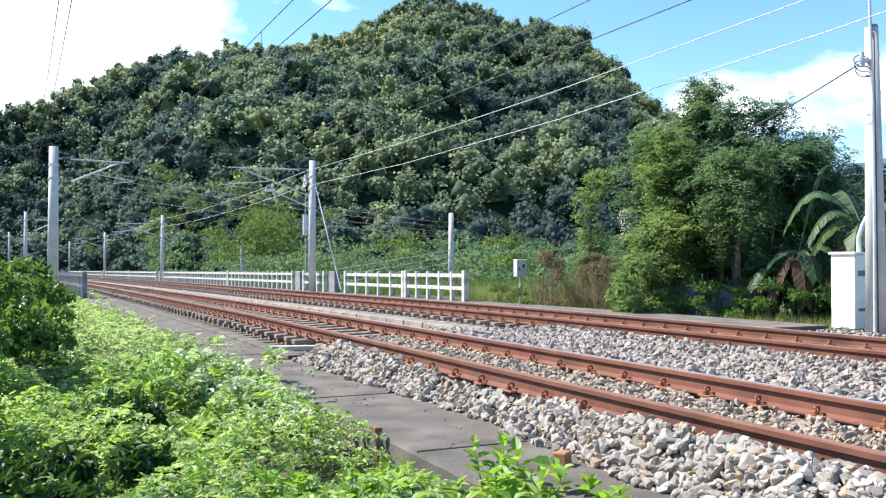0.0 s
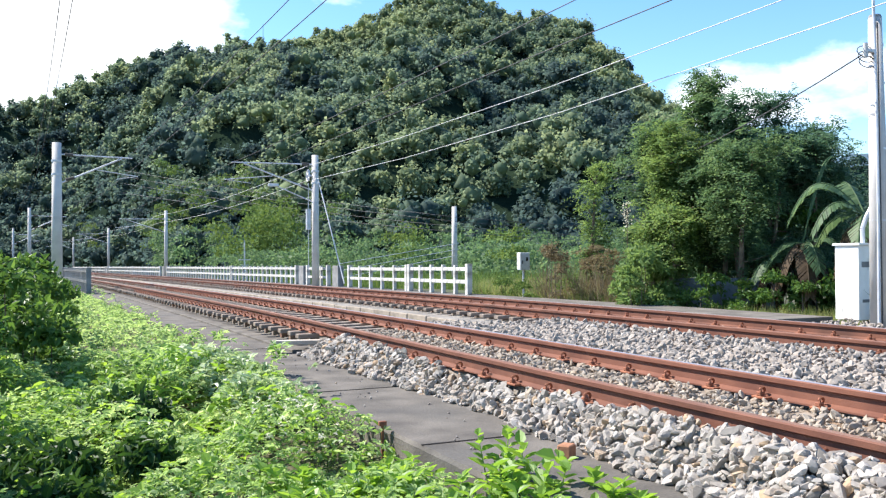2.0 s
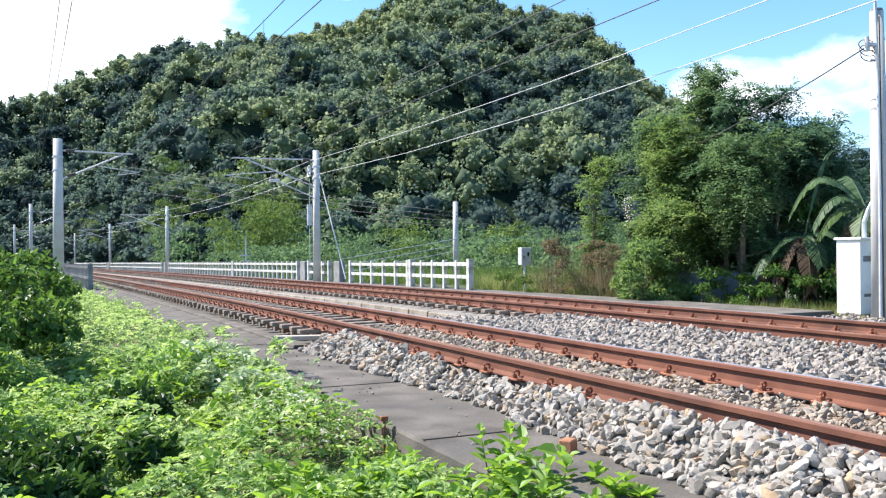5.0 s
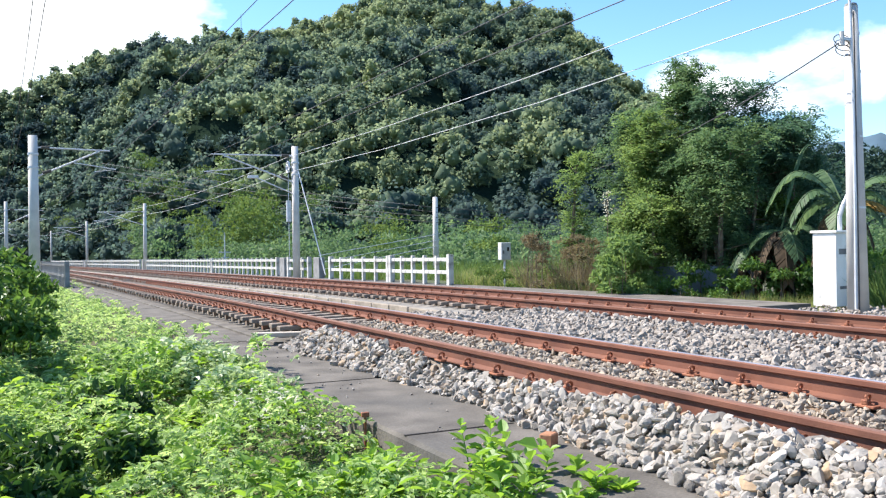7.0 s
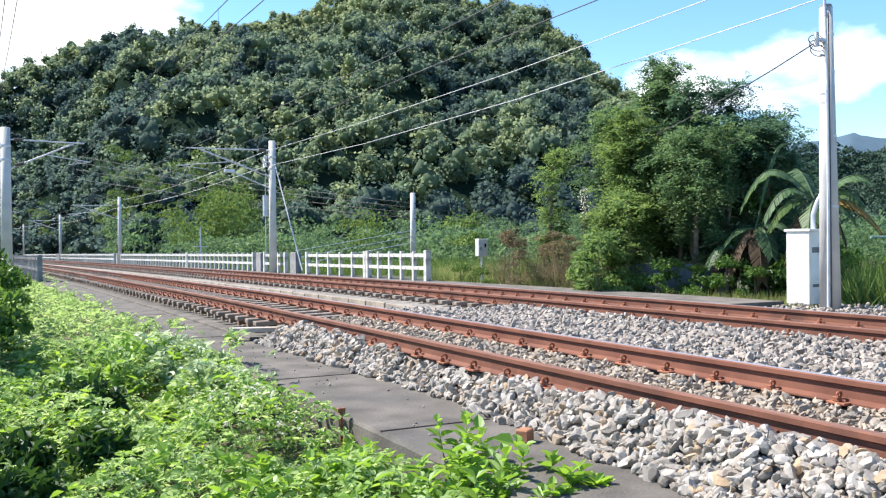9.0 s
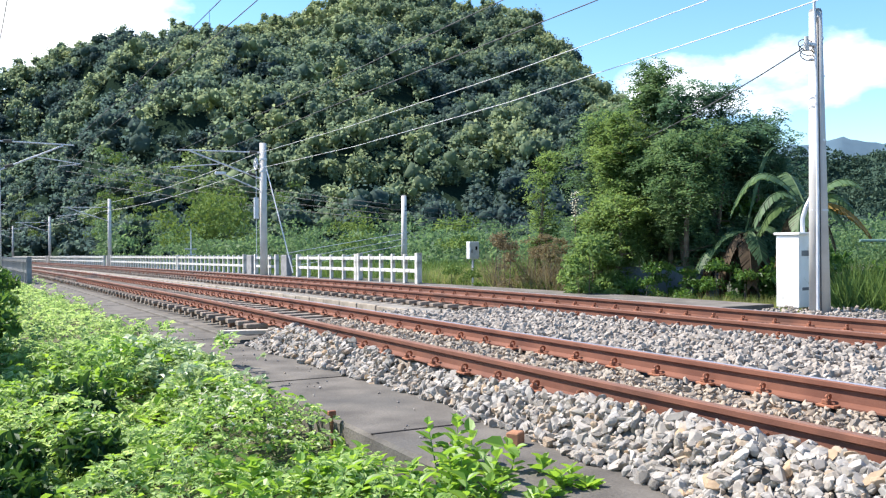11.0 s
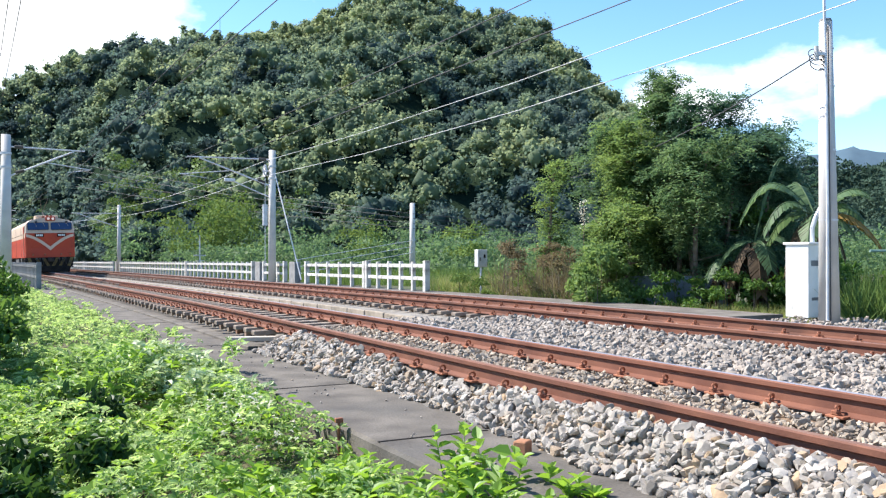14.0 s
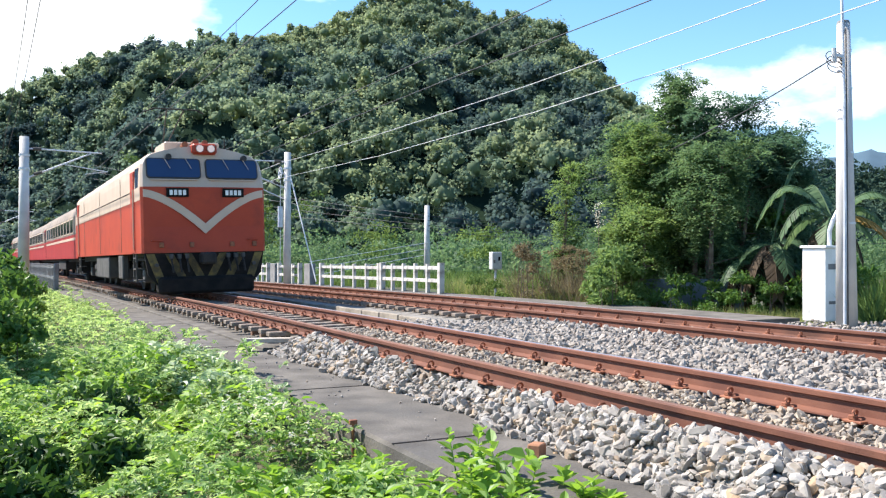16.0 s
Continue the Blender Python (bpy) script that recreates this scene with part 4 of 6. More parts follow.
# ---------------------------------------------------------------- masts
def build_mast(s, l, h, r0=0.17, r1=0.13, reach=0.0, arm_z=5.3, label="tall pale concrete catenary mast"):
    """Mast with a cantilever that reaches over the track (to either side)."""
    m = tagged(empty("catenary_mast"), label, "mast", group="catenary masts")
    m.matrix_world = at_line(s, l, -0.32)
    part("pole", tube((0, 0, 0), (0, 0, h), r0, r1, 14), POLEC, m, smooth=True)
    for z in (h * 0.87, h * 0.78):
        part("band", tube((0, 0, z), (0, 0, z + 0.09), r1 + 0.035, r1 + 0.035, 14), GALV, m)
    if reach:
        d = 1 if reach > 0 else -1
        part("top_tube", tube((d * 0.14, 0, arm_z), (reach, 0, arm_z - 0.05), 0.035, 0.03), GALV, m)
        part("brace_tube", tube((d * 0.14, 0, arm_z - 1.25), (reach * 0.86, 0, arm_z - 0.08), 0.04, 0.035), GALV, m)
        part("registration_tube", tube((reach * 0.52, 0, arm_z - 0.62), (reach * 1.08, 0, arm_z - 0.86), 0.022), GALV, m)
        part("steady_arm", tube((reach * 1.08, 0, arm_z - 0.86), (reach * 0.78, 0, arm_z - 1.0), 0.014), GALV, m)
        for x, z in ((d * 0.32, arm_z), (d * 0.36, arm_z - 1.1)):
            part("insulator", tube((x, 0, z), (x + d * 0.34, 0, z + (0 if z == arm_z else 0.11)), 0.07, 0.07, 10), TANKG, m, "ribbed grey insulator")
    return m


mast_mid = build_mast(41.2, 12.68, 6.35, 0.185, 0.155, -4.0, 5.9)
build_mast(41.8, 1.28, 6.45, 0.24, 0.19, 3.1, 5.95)
build_mast(86.5, 1.28, 6.3, 0.17, 0.14, 3.0, 5.6)
build_mast(131, 1.28, 6.2, 0.16, 0.13, 3.0, 5.4)
build_mast(87.1, 13.05, 6.3, 0.18, 0.15, -4.2, 5.5)
build_mast(129.5, 13.05, 6.3, 0.19, 0.15, -4.2, 5.5)
build_mast(172, 13.05, 6.3, 0.19, 0.15, -4.2, 5.5)


def dress_middle_mast(m):
    """Balance weights, pulley wheel and stay of the mast by the fence."""
    part("balance_weight", tube((-0.36, -0.05, 2.75), (-0.36, -0.05, 3.75), 0.125, 0.125, 14), GALV, m, "stack of pale balance weights")
    part("weight_rod", tube((-0.36, -0.05, 0.8), (-0.36, -0.05, 5.0), 0.016), GALV, m)
    bm = bmesh.new()
    for i in range(16):
        a0, a1 = 2 * math.pi * i / 16, 2 * math.pi * (i + 1) / 16
        add_tube(bm, (-0.36, 0.27 * math.cos(a0), 5.35 + 0.27 * math.sin(a0)), (-0.36, 0.27 * math.cos(a1), 5.35 + 0.27 * math.sin(a1)), 0.03, 0.03, 5)
    for i in range(4):
        a0 = math.pi * i / 4
        add_tube(bm, (-0.36, 0.25 * math.cos(a0), 5.35 + 0.25 * math.sin(a0)), (-0.36, -0.25 * math.cos(a0), 5.35 - 0.25 * math.sin(a0)), 0.014, 0.014, 5)
    part("pulley_wheel", bm, GALV, m, "white tensioning pulley wheel")
    part("pulley_axle", tube((-0.45, 0, 5.35), (-0.1, 0, 5.35), 0.035), GALV, m)
    part("clamp", box(-2.3, -1.8, -0.07, 0.07, 4.78, 4.92, 0.02), GALV, m)
    part("brace", tube((-0.14, 0, 4.1), (-2.0, 0, 4.85), 0.03), GALV, m)


dress_middle_mast(mast_mid)


def build_stay():
    a, b = line(41.0, 12.75, 4.9), line(37.7, 12.9, -0.1)
    tagged(part("stay_wire", tube(a, b, 0.028, 0.028, 6), PALEWIRE), "pale steel stay of the mast, anchored at the fence", "stay")


build_stay()


def build_wire(name, points, r, m, label):
    cu = bpy.data.curves.new(name, "CURVE")
    cu.dimensions = "3D"
    cu.bevel_depth, cu.bevel_resolution = r, 1
    sp = cu.splines.new("POLY")
    sp.points.add(len(points) - 1)
    for q, p in zip(sp.points, points):
        q.co = (*p, 1)
    cu.materials.append(m)
    dg = bpy.context.evaluated_depsgraph_get()
    tmp = new(name, cu)
    dg.update()
    me = bpy.data.meshes.new_from_object(tmp.evaluated_get(dg))
    bpy.data.objects.remove(tmp)
    ob = new(name, me)
    tagged(ob, label, "wire", group="overhead wires")
    return ob


def along(s0, s1, l, z, sag, posts):
    """Points of a wire that hangs between posts."""
    out = []
    for s in np.arange(s0, s1 + 0.1, 2.0):
        prev = max([p for p in posts if p <= s], default=posts[0])
        nxt = min([p for p in posts if p > s], default=prev + 44)
        t = (s - prev) / max(nxt - prev, 1)
        out.append(line(s, l, z - 4 * sag * t * (1 - t)))
    return out


POSTS = [-3, 41.5, 86.5, 130, 174]
for centre, zm, zc in ((TRACK_A, 5.66, 4.95), (TRACK_B, 5.40, 4.62)):
    build_wire("messenger_wire", along(-5, 174, centre, zm, 0.12, POSTS), 0.009, WIRE, "dark messenger wire over the track")
    build_wire("contact_wire", along(-5, 174, centre, zc, 0.0, POSTS), 0.009, WIRE, "dark contact wire over the track")
    for s in np.arange(1.5, 100, 8.0):
        a, b = line(s, centre, zc), line(s, centre, zm - 0.08)
        tagged(part("dropper", tube(a, b, 0.004, 0.004, 4), WIRE), "thin dropper between the overhead wires", "wire", group="overhead wires")
build_wire("feeder_wire", [line(41.2, 12.4, 5.52), line(30, 12.45, 5.40), line(20, 12.5, 5.42), line(11.5, 12.55, 5.6), line(-4, 12.6, 6.0)], 0.0095, PALEWIRE, "pale feeder wire along the fence")
build_wire("feeder_wire", [line(41.2, 12.4, 4.80), line(30, 12.6, 4.66), line(20, 12.8, 4.76), line(11.5, 13.0, 5.06), line(-4, 13.1, 5.8)], 0.0095, PALEWIRE, "pale feeder wire along the fence")
for z in (5.5, 4.8):
    build_wire("feeder_wire", along(41.2, 174, 12.3, z, 0.3, POSTS), 0.011, PALEWIRE, "pale feeder wire along the fence")
for l, z in ((0.55, 6.15), (0.75, 6.0)):
    build_wire("feeder_wire", along(-3, 174, l, z, 0.15, POSTS), 0.010, WIRE, "thin feeder wire along the near masts")
for z, za in ((3.3, 9.0), (3.6, 9.6), (2.95, 8.3), (2.6, 7.4)):
    a, b = Vector((8.3, 92, za)), Vector((25.9, 53.8, z))
    pts = [a.lerp(b, t) - Vector((0, 0, 1.0 * 4 * t * (1 - t) * 0.25)) for t in np.linspace(0, 1, 9)]
    c = Vector((60, 44, z - 0.6))
    pts += [b.lerp(c, t) - Vector((0, 0, 4 * t * (1 - t) * 0.6)) for t in np.linspace(0.1, 1, 9)]
    build_wire("telephone_wire", pts, 0.018, WIRE, "dark cable between poles behind the fence")
for z0 in (1.35, 0.95, 0.55):
    a, b = Vector((26.2, 54.0, z0 + 0.5)), Vector((15.5, 47.5, z0 - 0.8))
    build_wire("stay_cable", [a.lerp(b, t) for t in np.linspace(0, 1, 4)], 0.02, PALEWIRE, "pale cable running down from the pole")


def build_plain_pole(x, y, z0, h, r0, r1, label, m=POLEC):
    p = tagged(empty("utility_pole", x, y, z0), label, "pole", group="utility poles")
    part("pole", tube((0, 0, 0), (0, 0, h), r0, r1, 12), m, p, smooth=True)
    part("cap", tube((0, 0, h), (0, 0, h + 0.05), r1 * 0.95, r1 * 0.5, 12), GREYC, p)
    return p


build_plain_pole(25.9, 54.0, -1.0, 5.3, 0.21, 0.17, "weathered concrete utility pole behind the fence")


def build_small_mast():
    p = tagged(empty("signal_post", 14.6, 67.0, -1.1), "thin grey post with a cross bar behind the fence", "post")
    part("post", tube((0, 0, 0), (0, 0, 3.4), 0.06, 0.05, 8), GALV, p)
    part("cross_bar", tube((-0.45, 0, 1.9), (0.45, 0, 1.9), 0.04, 0.04, 8), GALV, p)
    part("cross_bar", tube((-0.3, 0, 1.5), (0.3, 0, 1.5), 0.03, 0.03, 8), GALV, p)


build_small_mast()


def build_shed():
    """Low grey vaulted roof beside the line, past the parapet."""
    n = 12
    rings = []
    for y in (0, 5.0):
        rings.append([(1.3 * math.cos(math.pi * i / n), y, 1.5 + 0.8 * math.sin(math.pi * i / n)) for i in range(n + 1)] + [(-1.3, y, 0), (1.3, y, 0)])
    ob = part("shed", loft(rings), GREYC)
    ob.matrix_world = pose(0.25, 66, -1.3, 0, 0, 2)
    tagged(ob, "low grey shed with a rounded roof beside the line", "shed")


build_shed()


# ---------------------------------------------------------------- cabinet and near pole
def build_cabinet():
    c = tagged(empty("equipment_cabinet", 14.43, 12.13, -0.37, 6), "white painted concrete equipment cabinet, stained", "cabinet")
    part("body", box(0, 0.62, 0, 0.52, 0, 1.44, 0.01), BOXW, c)
    part("lid", box(-0.035, 0.65, -0.035, 0.555, 1.44, 1.49, 0.008), BOXW, c)
    part("stain", box(0.08, 0.56, -0.004, -0.0005, 1.02, 1.13), GREYC, c, "dark stained patch")
    part("hole", box(0.42, 0.56, -0.005, -0.0005, 0.42, 0.66), BLACK, c, "dark opening in the side")
    part("stain", box(0.1, 0.5, -0.004, -0.0005, 0.34, 0.40), GREYC, c, "dark stained patch")
    b = part("cable_pipe", pipe([(0.42, 0.2, 1.45), (0.42, 0.2, 1.78), (0.47, 0.15, 2.0), (0.56, 0.1, 2.2)], 0.045, 8), GALV, c, "pale bent cable pipe")
    return b


build_cabinet()


def build_near_pole():
    p = tagged(empty("concrete_pole", 14.02, 11.32, -0.4), "tall pale concrete pole beside the cabinet, leaning slightly", "pole")
    a, b = Vector((0, 0, 0)), Vector((-0.02, 0.05, 5.62))
    part("pole", tube(a, b, 0.19, 0.115, 18), POLEC, p, smooth=True)
    part("top_cap", tube(b, b + Vector((0, 0, 0.05)), 0.118, 0.10, 16), GREYC, p)
    part("conduit", pipe([(-0.20, -0.12, 0.0), (-0.165, -0.1, 2.2), (-0.135, -0.06, 4.2), (-0.135, -0.02, 5.6), (-0.145, 0, 6.9)], 0.028, 8), GALV, p, "pale steel conduit strapped to the pole")
    part("cable", pipe([(-0.15, -0.15, 0.0), (-0.13, -0.12, 2.4), (-0.10, -0.08, 4.4), (-0.09, -0.06, 5.5)], 0.011, 6), WIRE, p, "dark cable")
    for z in (1.9, 3.2, 4.4, 5.1):
        r = 0.19 - 0.0134 * z + 0.006
        part("strap", tube((0, 0.01 * z, z), (0, 0.01 * z, z + 0.035), r, r, 16), GALV, p)
    part("bracket", box(-0.34, -0.1, -0.05, 0.05, 4.95, 5.02, 0.01), GALV, p)
    part("insulator", tube((-0.33, 0, 4.86), (-0.33, 0, 5.12), 0.05, 0.04, 10), BOXG, p)
    for k in range(3):
        pts = [(-0.28 + 0.22 * math.cos(a), 0.02 * k, 4.78 + 0.1 * k + 0.1 * math.sin(a)) for a in np.linspace(0, 6.0, 14)]
        part("cable_loop", pipe(pts, 0.009, 5), WIRE, p, "coil of spare black cable")
    top = Vector((13.7, 11.32, 4.55))
    end = Vector((19.0, 27.5, 3.6))
    build_wire("service_cable", [top.lerp(end, t) - Vector((0, 0, 1.6 * t * (1 - t))) for t in np.linspace(0, 1, 12)], 0.013, WIRE, "dark service cable leaving the pole")


build_near_pole()


def build_meter():
    p = tagged(empty("signal_box_post", 14.05, 24.3, -0.42), "small grey equipment box on a thin post", "equipment box")
    part("post", tube((0, 0, 0), (0, 0, 0.98), 0.035, 0.035, 8), GALV, p)
    part("box", box(-0.17, 0.17, -0.12, 0.12, 0.9, 1.45, 0.015), BOXG, p)
    part("mark", box(0.03, 0.10, -0.123, -0.1205, 1.18, 1.3), BLACK, p, "small dark mark")
    part("handle", tube((-0.1, -0.13, 1.1), (-0.1, -0.13, 1.2), 0.012), BLACK, p)
    part("conduit", pipe([(0.03, 0, 0.9), (0.03, 0.02, 0.4), (0.05, 0, 0)], 0.014), WIRE, p)


build_meter()


def build_left_yard():
    """Yard wall half hidden by the trees."""
    w = part("yard_wall", box(0, 2.6, 0, 0.18, 0, 0.95, 0.01), WALLG)
    w.matrix_world = pose(14.75, 17.95, -0.62, 0, 0, -43)
    tagged(w, "blue-grey stained concrete yard wall under the trees", "wall", kind="structure")


build_left_yard()


def build_pipe_fence():
    f = tagged(empty("pipe_fence", 16.6, 12.4, -0.55, -18), "green tubular steel gate fence behind the pole", "fence")
    part("top_rail", tube((0, 0, 1.5), (4, 0, 1.5), 0.03), mat_green(), f)
    for x in (1.55, 3.6):
        part("post", tube((x, 0, 0), (x, 0, 1.6), 0.035), mat_green(), f)


def mat_green():
    return bpy.data.materials.get("green_pipe_paint") or mat("green_pipe_paint", (0.16, 0.26, 0.22), (0.22, 0.32, 0.28), 4, 0.5, 0.1, 0.05)


build_pipe_fence()


# ---------------------------------------------------------------- plants
def scatter_weeds():
    """Low weeds on the bank between the path and the viewer."""
    r = np.random.default_rng(41)

    def heights(x, y):
        g = np.array([ground_z(a, b) for a, b in zip(x, y)])
        hump = np.array([noise.noise((a * 1.1, b * 0.8, 2.0)) for a, b in zip(x, y)])
        small = np.array([noise.noise((a * 3.3, b * 2.6, 5.0)) for a, b in zip(x, y)])
        far = np.clip((y - 6.5) / 5, 0, 1)
        h = 0.42 + 0.10 * far + 0.40 * hump + 0.18 * small
        # low along the near edge of the path, spilling over it further on
        edge = np.clip((2.45 - x) / 0.6, 0, 1)
        h = h + 0.18 * np.clip((1.2 - x) / 2, 0, 1)
        top = 0.38 + 0.03 * np.clip((8.6 - y) / 1.2, 0, 1) + 0.10 * far - 0.12 * np.clip((y - 14) / 10, 0, 1) + 0.55 * np.clip((2.2 - x) / 1.6, 0, 1)
        h = np.minimum(h, top + 0.05 * small)
        return g, h

    def patch(name, n, x0, x1, y0, y1, leaf, mat_, label, spill=0.0, fan=5, slim=(0.34, 0.6), lift=0.02, low=0.45):
        """Tips of stems, each with a fan of leaflets."""
        m = n // fan
        x = r.uniform(x0, x1, m)
        y = y0 + (y1 - y0) * r.random(m) ** 1.25
        u = np.where(y > 8, y - 8, 0)
        x = x - 0.00022 * u * u
        keep = (np.hypot(x, y) > 2.6) & (x < 2.36 + 0.10 * np.clip((y - 8) / 6, 0, 1) + spill * np.array([noise.noise((1.0, b * 0.9, 8)) for b in y]))
        x, y = x[keep], y[keep]
        m = len(x)
        g, h = heights(x, y)
        t = r.random(m) ** low
        z = np.maximum(g, -1.3) + h * t + lift + 0.05 * np.clip(r.normal(size=m) - 0.8, 0, 2)
        dist = np.hypot(x, y)
        big = leaf * (0.55 + 0.8 * r.random(m) ** 1.5) * np.clip(dist / 9, 0.75, 1.3)
        tilt = r.normal(size=(m, 2)) * 0.45
        thin = r.uniform(*slim, m)
        a0 = r.uniform(0, 6.28, m)
        arc = r.uniform(3.4, 6.0, m)
        B, W, U, L, D = [], [], [], [], []
        for k in range(fan):
            a = a0 + arc * (k / fan) + 0.15 * r.normal(size=m)
            way = np.stack([np.cos(a), np.sin(a), 0.12 - tilt[:, 0] * np.cos(a) - tilt[:, 1] * np.sin(a) + 0.12 * r.normal(size=m)], 1)
            B.append(np.stack([x, y, z], 1) + way * (big * 0.12)[:, None])
            W.append(way)
            U.append(unit(np.stack([tilt[:, 0] + 0.2 * r.normal(size=m), tilt[:, 1] + 0.2 * r.normal(size=m), np.ones(m)], 1)))
            L.append(big * r.uniform(0.75, 1.15, m))
            D.append(thin)
        ln = np.concatenate(L)
        me = leaf_mesh(name, np.concatenate(B), np.concatenate(W), np.concatenate(U), ln, ln * np.concatenate(D), mat_, 0.2, 0.25)
        return tagged(new(name, me), label, "weeds", kind="stuff")

    patch("weeds", 95000, -2.6, 2.6, 2.8, 13.0, 0.068, WEED, "lush bright green weeds covering the bank", 0.16)
    patch("weeds", 62000, -3.5, 2.7, 11.0, 44.0, 0.066, WEED, "lush bright green weeds beside the path", 0.22)
    patch("creeping_plants", 9000, -1.5, 2.5, 3.0, 12.0, 0.10, BROADLEAF, "broad-leaved creeping plants among the weeds", 0.15, 3, (0.5, 0.75))
    # Darker leaf colour low in the stand paints the shade of the hollows.
    patch("dark_weeds", 9000, -2.0, 2.2, 3.4, 10.0, 0.062, BUSHLEAF, "low weeds on the bank, hollow shade put into their darker green", 0.1, 7, (0.2, 0.35), -0.02, 0.8)
    patch("downy_weeds", 3000, 1.55, 2.5, 8.0, 12.2, 0.070, GREYLEAF, "pale grey-green downy weeds spilling on to the path", 0.3, 5, (0.5, 0.75), 0.05, 0.2)
    patch("downy_weeds", 1500, 0.2, 2.2, 4.0, 12.0, 0.055, GREYLEAF, "scattered pale downy weeds on the bank", 0.1, 5, (0.4, 0.6), 0.03, 0.3)
    patch("white_flowers", 420, 1.55, 2.1, 6.2, 7.4, 0.032, FLOWER, "small clumps of cream-white flowers among the weeds", 0.1, 6, (0.5, 0.8), 0.06, 0.15)


scatter_weeds()


def build_broad_plant(x, y, z, h, n, size, seed, label):
    """An upright weed: stems with pairs of pointed leaves."""
    r = np.random.default_rng(seed)
    p = tagged(empty("broadleaf_weed", x, y, z), label, "plant", group="tall weeds at the path edge")
    stem = bmesh.new()
    base, way, up = [], [], []
    for k in range(n):
        lean = Vector((r.normal() * 0.22, r.normal() * 0.22, 1)).normalized()
        root = Vector((r.normal() * 0.08, r.normal() * 0.08, 0))
        hh = h * r.uniform(0.5, 0.95)
        add_tube(stem, root, root + lean * hh, 0.006, 0.003, 5)
        for t in np.linspace(0.3, 1.0, 7):
            a0 = r.uniform(0, 6.28)
            for a in (a0, a0 + math.pi + r.normal() * 0.3):
                q = root + lean * hh * t
                base.append(q)
                way.append((math.cos(a), math.sin(a), 0.35 + 0.5 * t + r.normal() * 0.15))
                up.append((0.2 * r.normal(), 0.2 * r.normal(), 1))
    base, way, up = np.array(base), np.array(way), np.array(up)
    ln = 1.1 * size * r.uniform(0.6, 1.15, len(base))
    tagged(part("stalk_tangle", stem, WEED, p), kind="stuff")
    ob = new("foliage", leaf_mesh("foliage", base, way, up, ln, ln * 0.56, BROADLEAF, 0.18, 0.22))
    ob.parent = p


for i, (x, y, h, n, size) in enumerate(((2.55, 4.55, 0.42, 5, 0.11), (2.25, 4.5, 0.38, 6, 0.10), (2.0, 4.65, 0.36, 5, 0.10), (2.72, 4.25, 0.30, 4, 0.10), (2.42, 4.15, 0.32, 5, 0.10),
                                        (2.85, 3.95, 0.26, 4, 0.09), (1.75, 4.9, 0.32, 5, 0.09), (1.5, 5.2, 0.30, 5, 0.09), (2.05, 5.2, 0.26, 5, 0.08), (2.15, 4.05, 0.36, 6, 0.10), (1.25, 4.7, 0.3, 5, 0.09), (2.62, 3.8, 0.28, 5, 0.1))):
    build_broad_plant(x, y, -0.62 if x < 2.4 else -0.55, h, n, size, 60 + i, "fresh green broad-leaved weed growing at the path edge")


def build_bush(name, blobs, leaf, per, mat_, seed, label, width=0.55, shell=True):
    """Leafy bush from several lumps, with a few stems."""
    b = tagged(empty(name, *blobs[0][:2], blobs[0][2] - blobs[0][3]), label, "bush")
    o = Vector(b.matrix_world.translation)
    r = np.random.default_rng(seed)
    c = np.array([q[:3] for q in blobs]) - np.array(o)
    rad = np.array([q[3] for q in blobs])
    stem = bmesh.new()
    foot = min(c[:, 2] - rad) - 0.05
    for q in c:
        add_tube(stem, (q[0] + r.normal() * 0.08, q[1] + r.normal() * 0.08, foot), tuple(q), 0.014, 0.006, 5)
    tagged(part("stalk_tangle", stem, BARK, b), kind="stuff")
    p, way, up, ln = clump_arrays(c, rad, per, 1.0, seed)
    inner = r.random(len(p)) < 0.3
    p[inner] = p[inner] * 0.6 + np.repeat(c, per, 0)[inner] * 0.4
    way[:, 2] -= 0.25
    size = leaf * (0.6 + 0.8 * r.random(len(p)))
    ob = new("foliage", leaf_mesh("foliage", p, way, up, size, size * width, mat_, 0.2, 0.2))
    ob.parent = b
    return b


r_ = random.Random(9)
blobs = [(r_.uniform(-1.3, 0.45), r_.uniform(12, 22), r_.uniform(-0.75, 0.85), r_.uniform(0.4, 0.65)) for _ in range(38)]
blobs += [(0.55 + 0.02 * k, 22 + k * 1.5, r_.uniform(-0.5, 0.35), 0.5) for k in range(9)]
build_bush("hedge_bush", blobs, 0.11, 430, BUSHLEAF, 71, "tall glossy green bush beside the path")
blobs = [(r_.uniform(-2.2, -0.45), r_.uniform(6.0, 11.5), r_.uniform(-0.9, 0.15), r_.uniform(0.35, 0.55)) for _ in range(18)]

build_bush("shade_bush", blobs, 0.10, 420, BUSHLEAF, 72, "dark green bush on the bank")
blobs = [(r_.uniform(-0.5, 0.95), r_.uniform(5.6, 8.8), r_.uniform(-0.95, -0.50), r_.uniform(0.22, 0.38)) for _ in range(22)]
# Ferns coloured dark, so this corner of the bank looks shaded.
build_bush("fern_bush", blobs, 0.085, 520, DARKFERN, 74, "ferny undergrowth on the bank, shade put into its dark leaf colour")
blobs = [(r_.uniform(0.4, 1.3), 24 + k * 1.3, r_.uniform(-0.95, -0.65), r_.uniform(0.35, 0.5)) for k in range(13)]
build_bush("bank_bush", blobs, 0.10, 300, WEED, 73, "bright green shrub along the path edge")


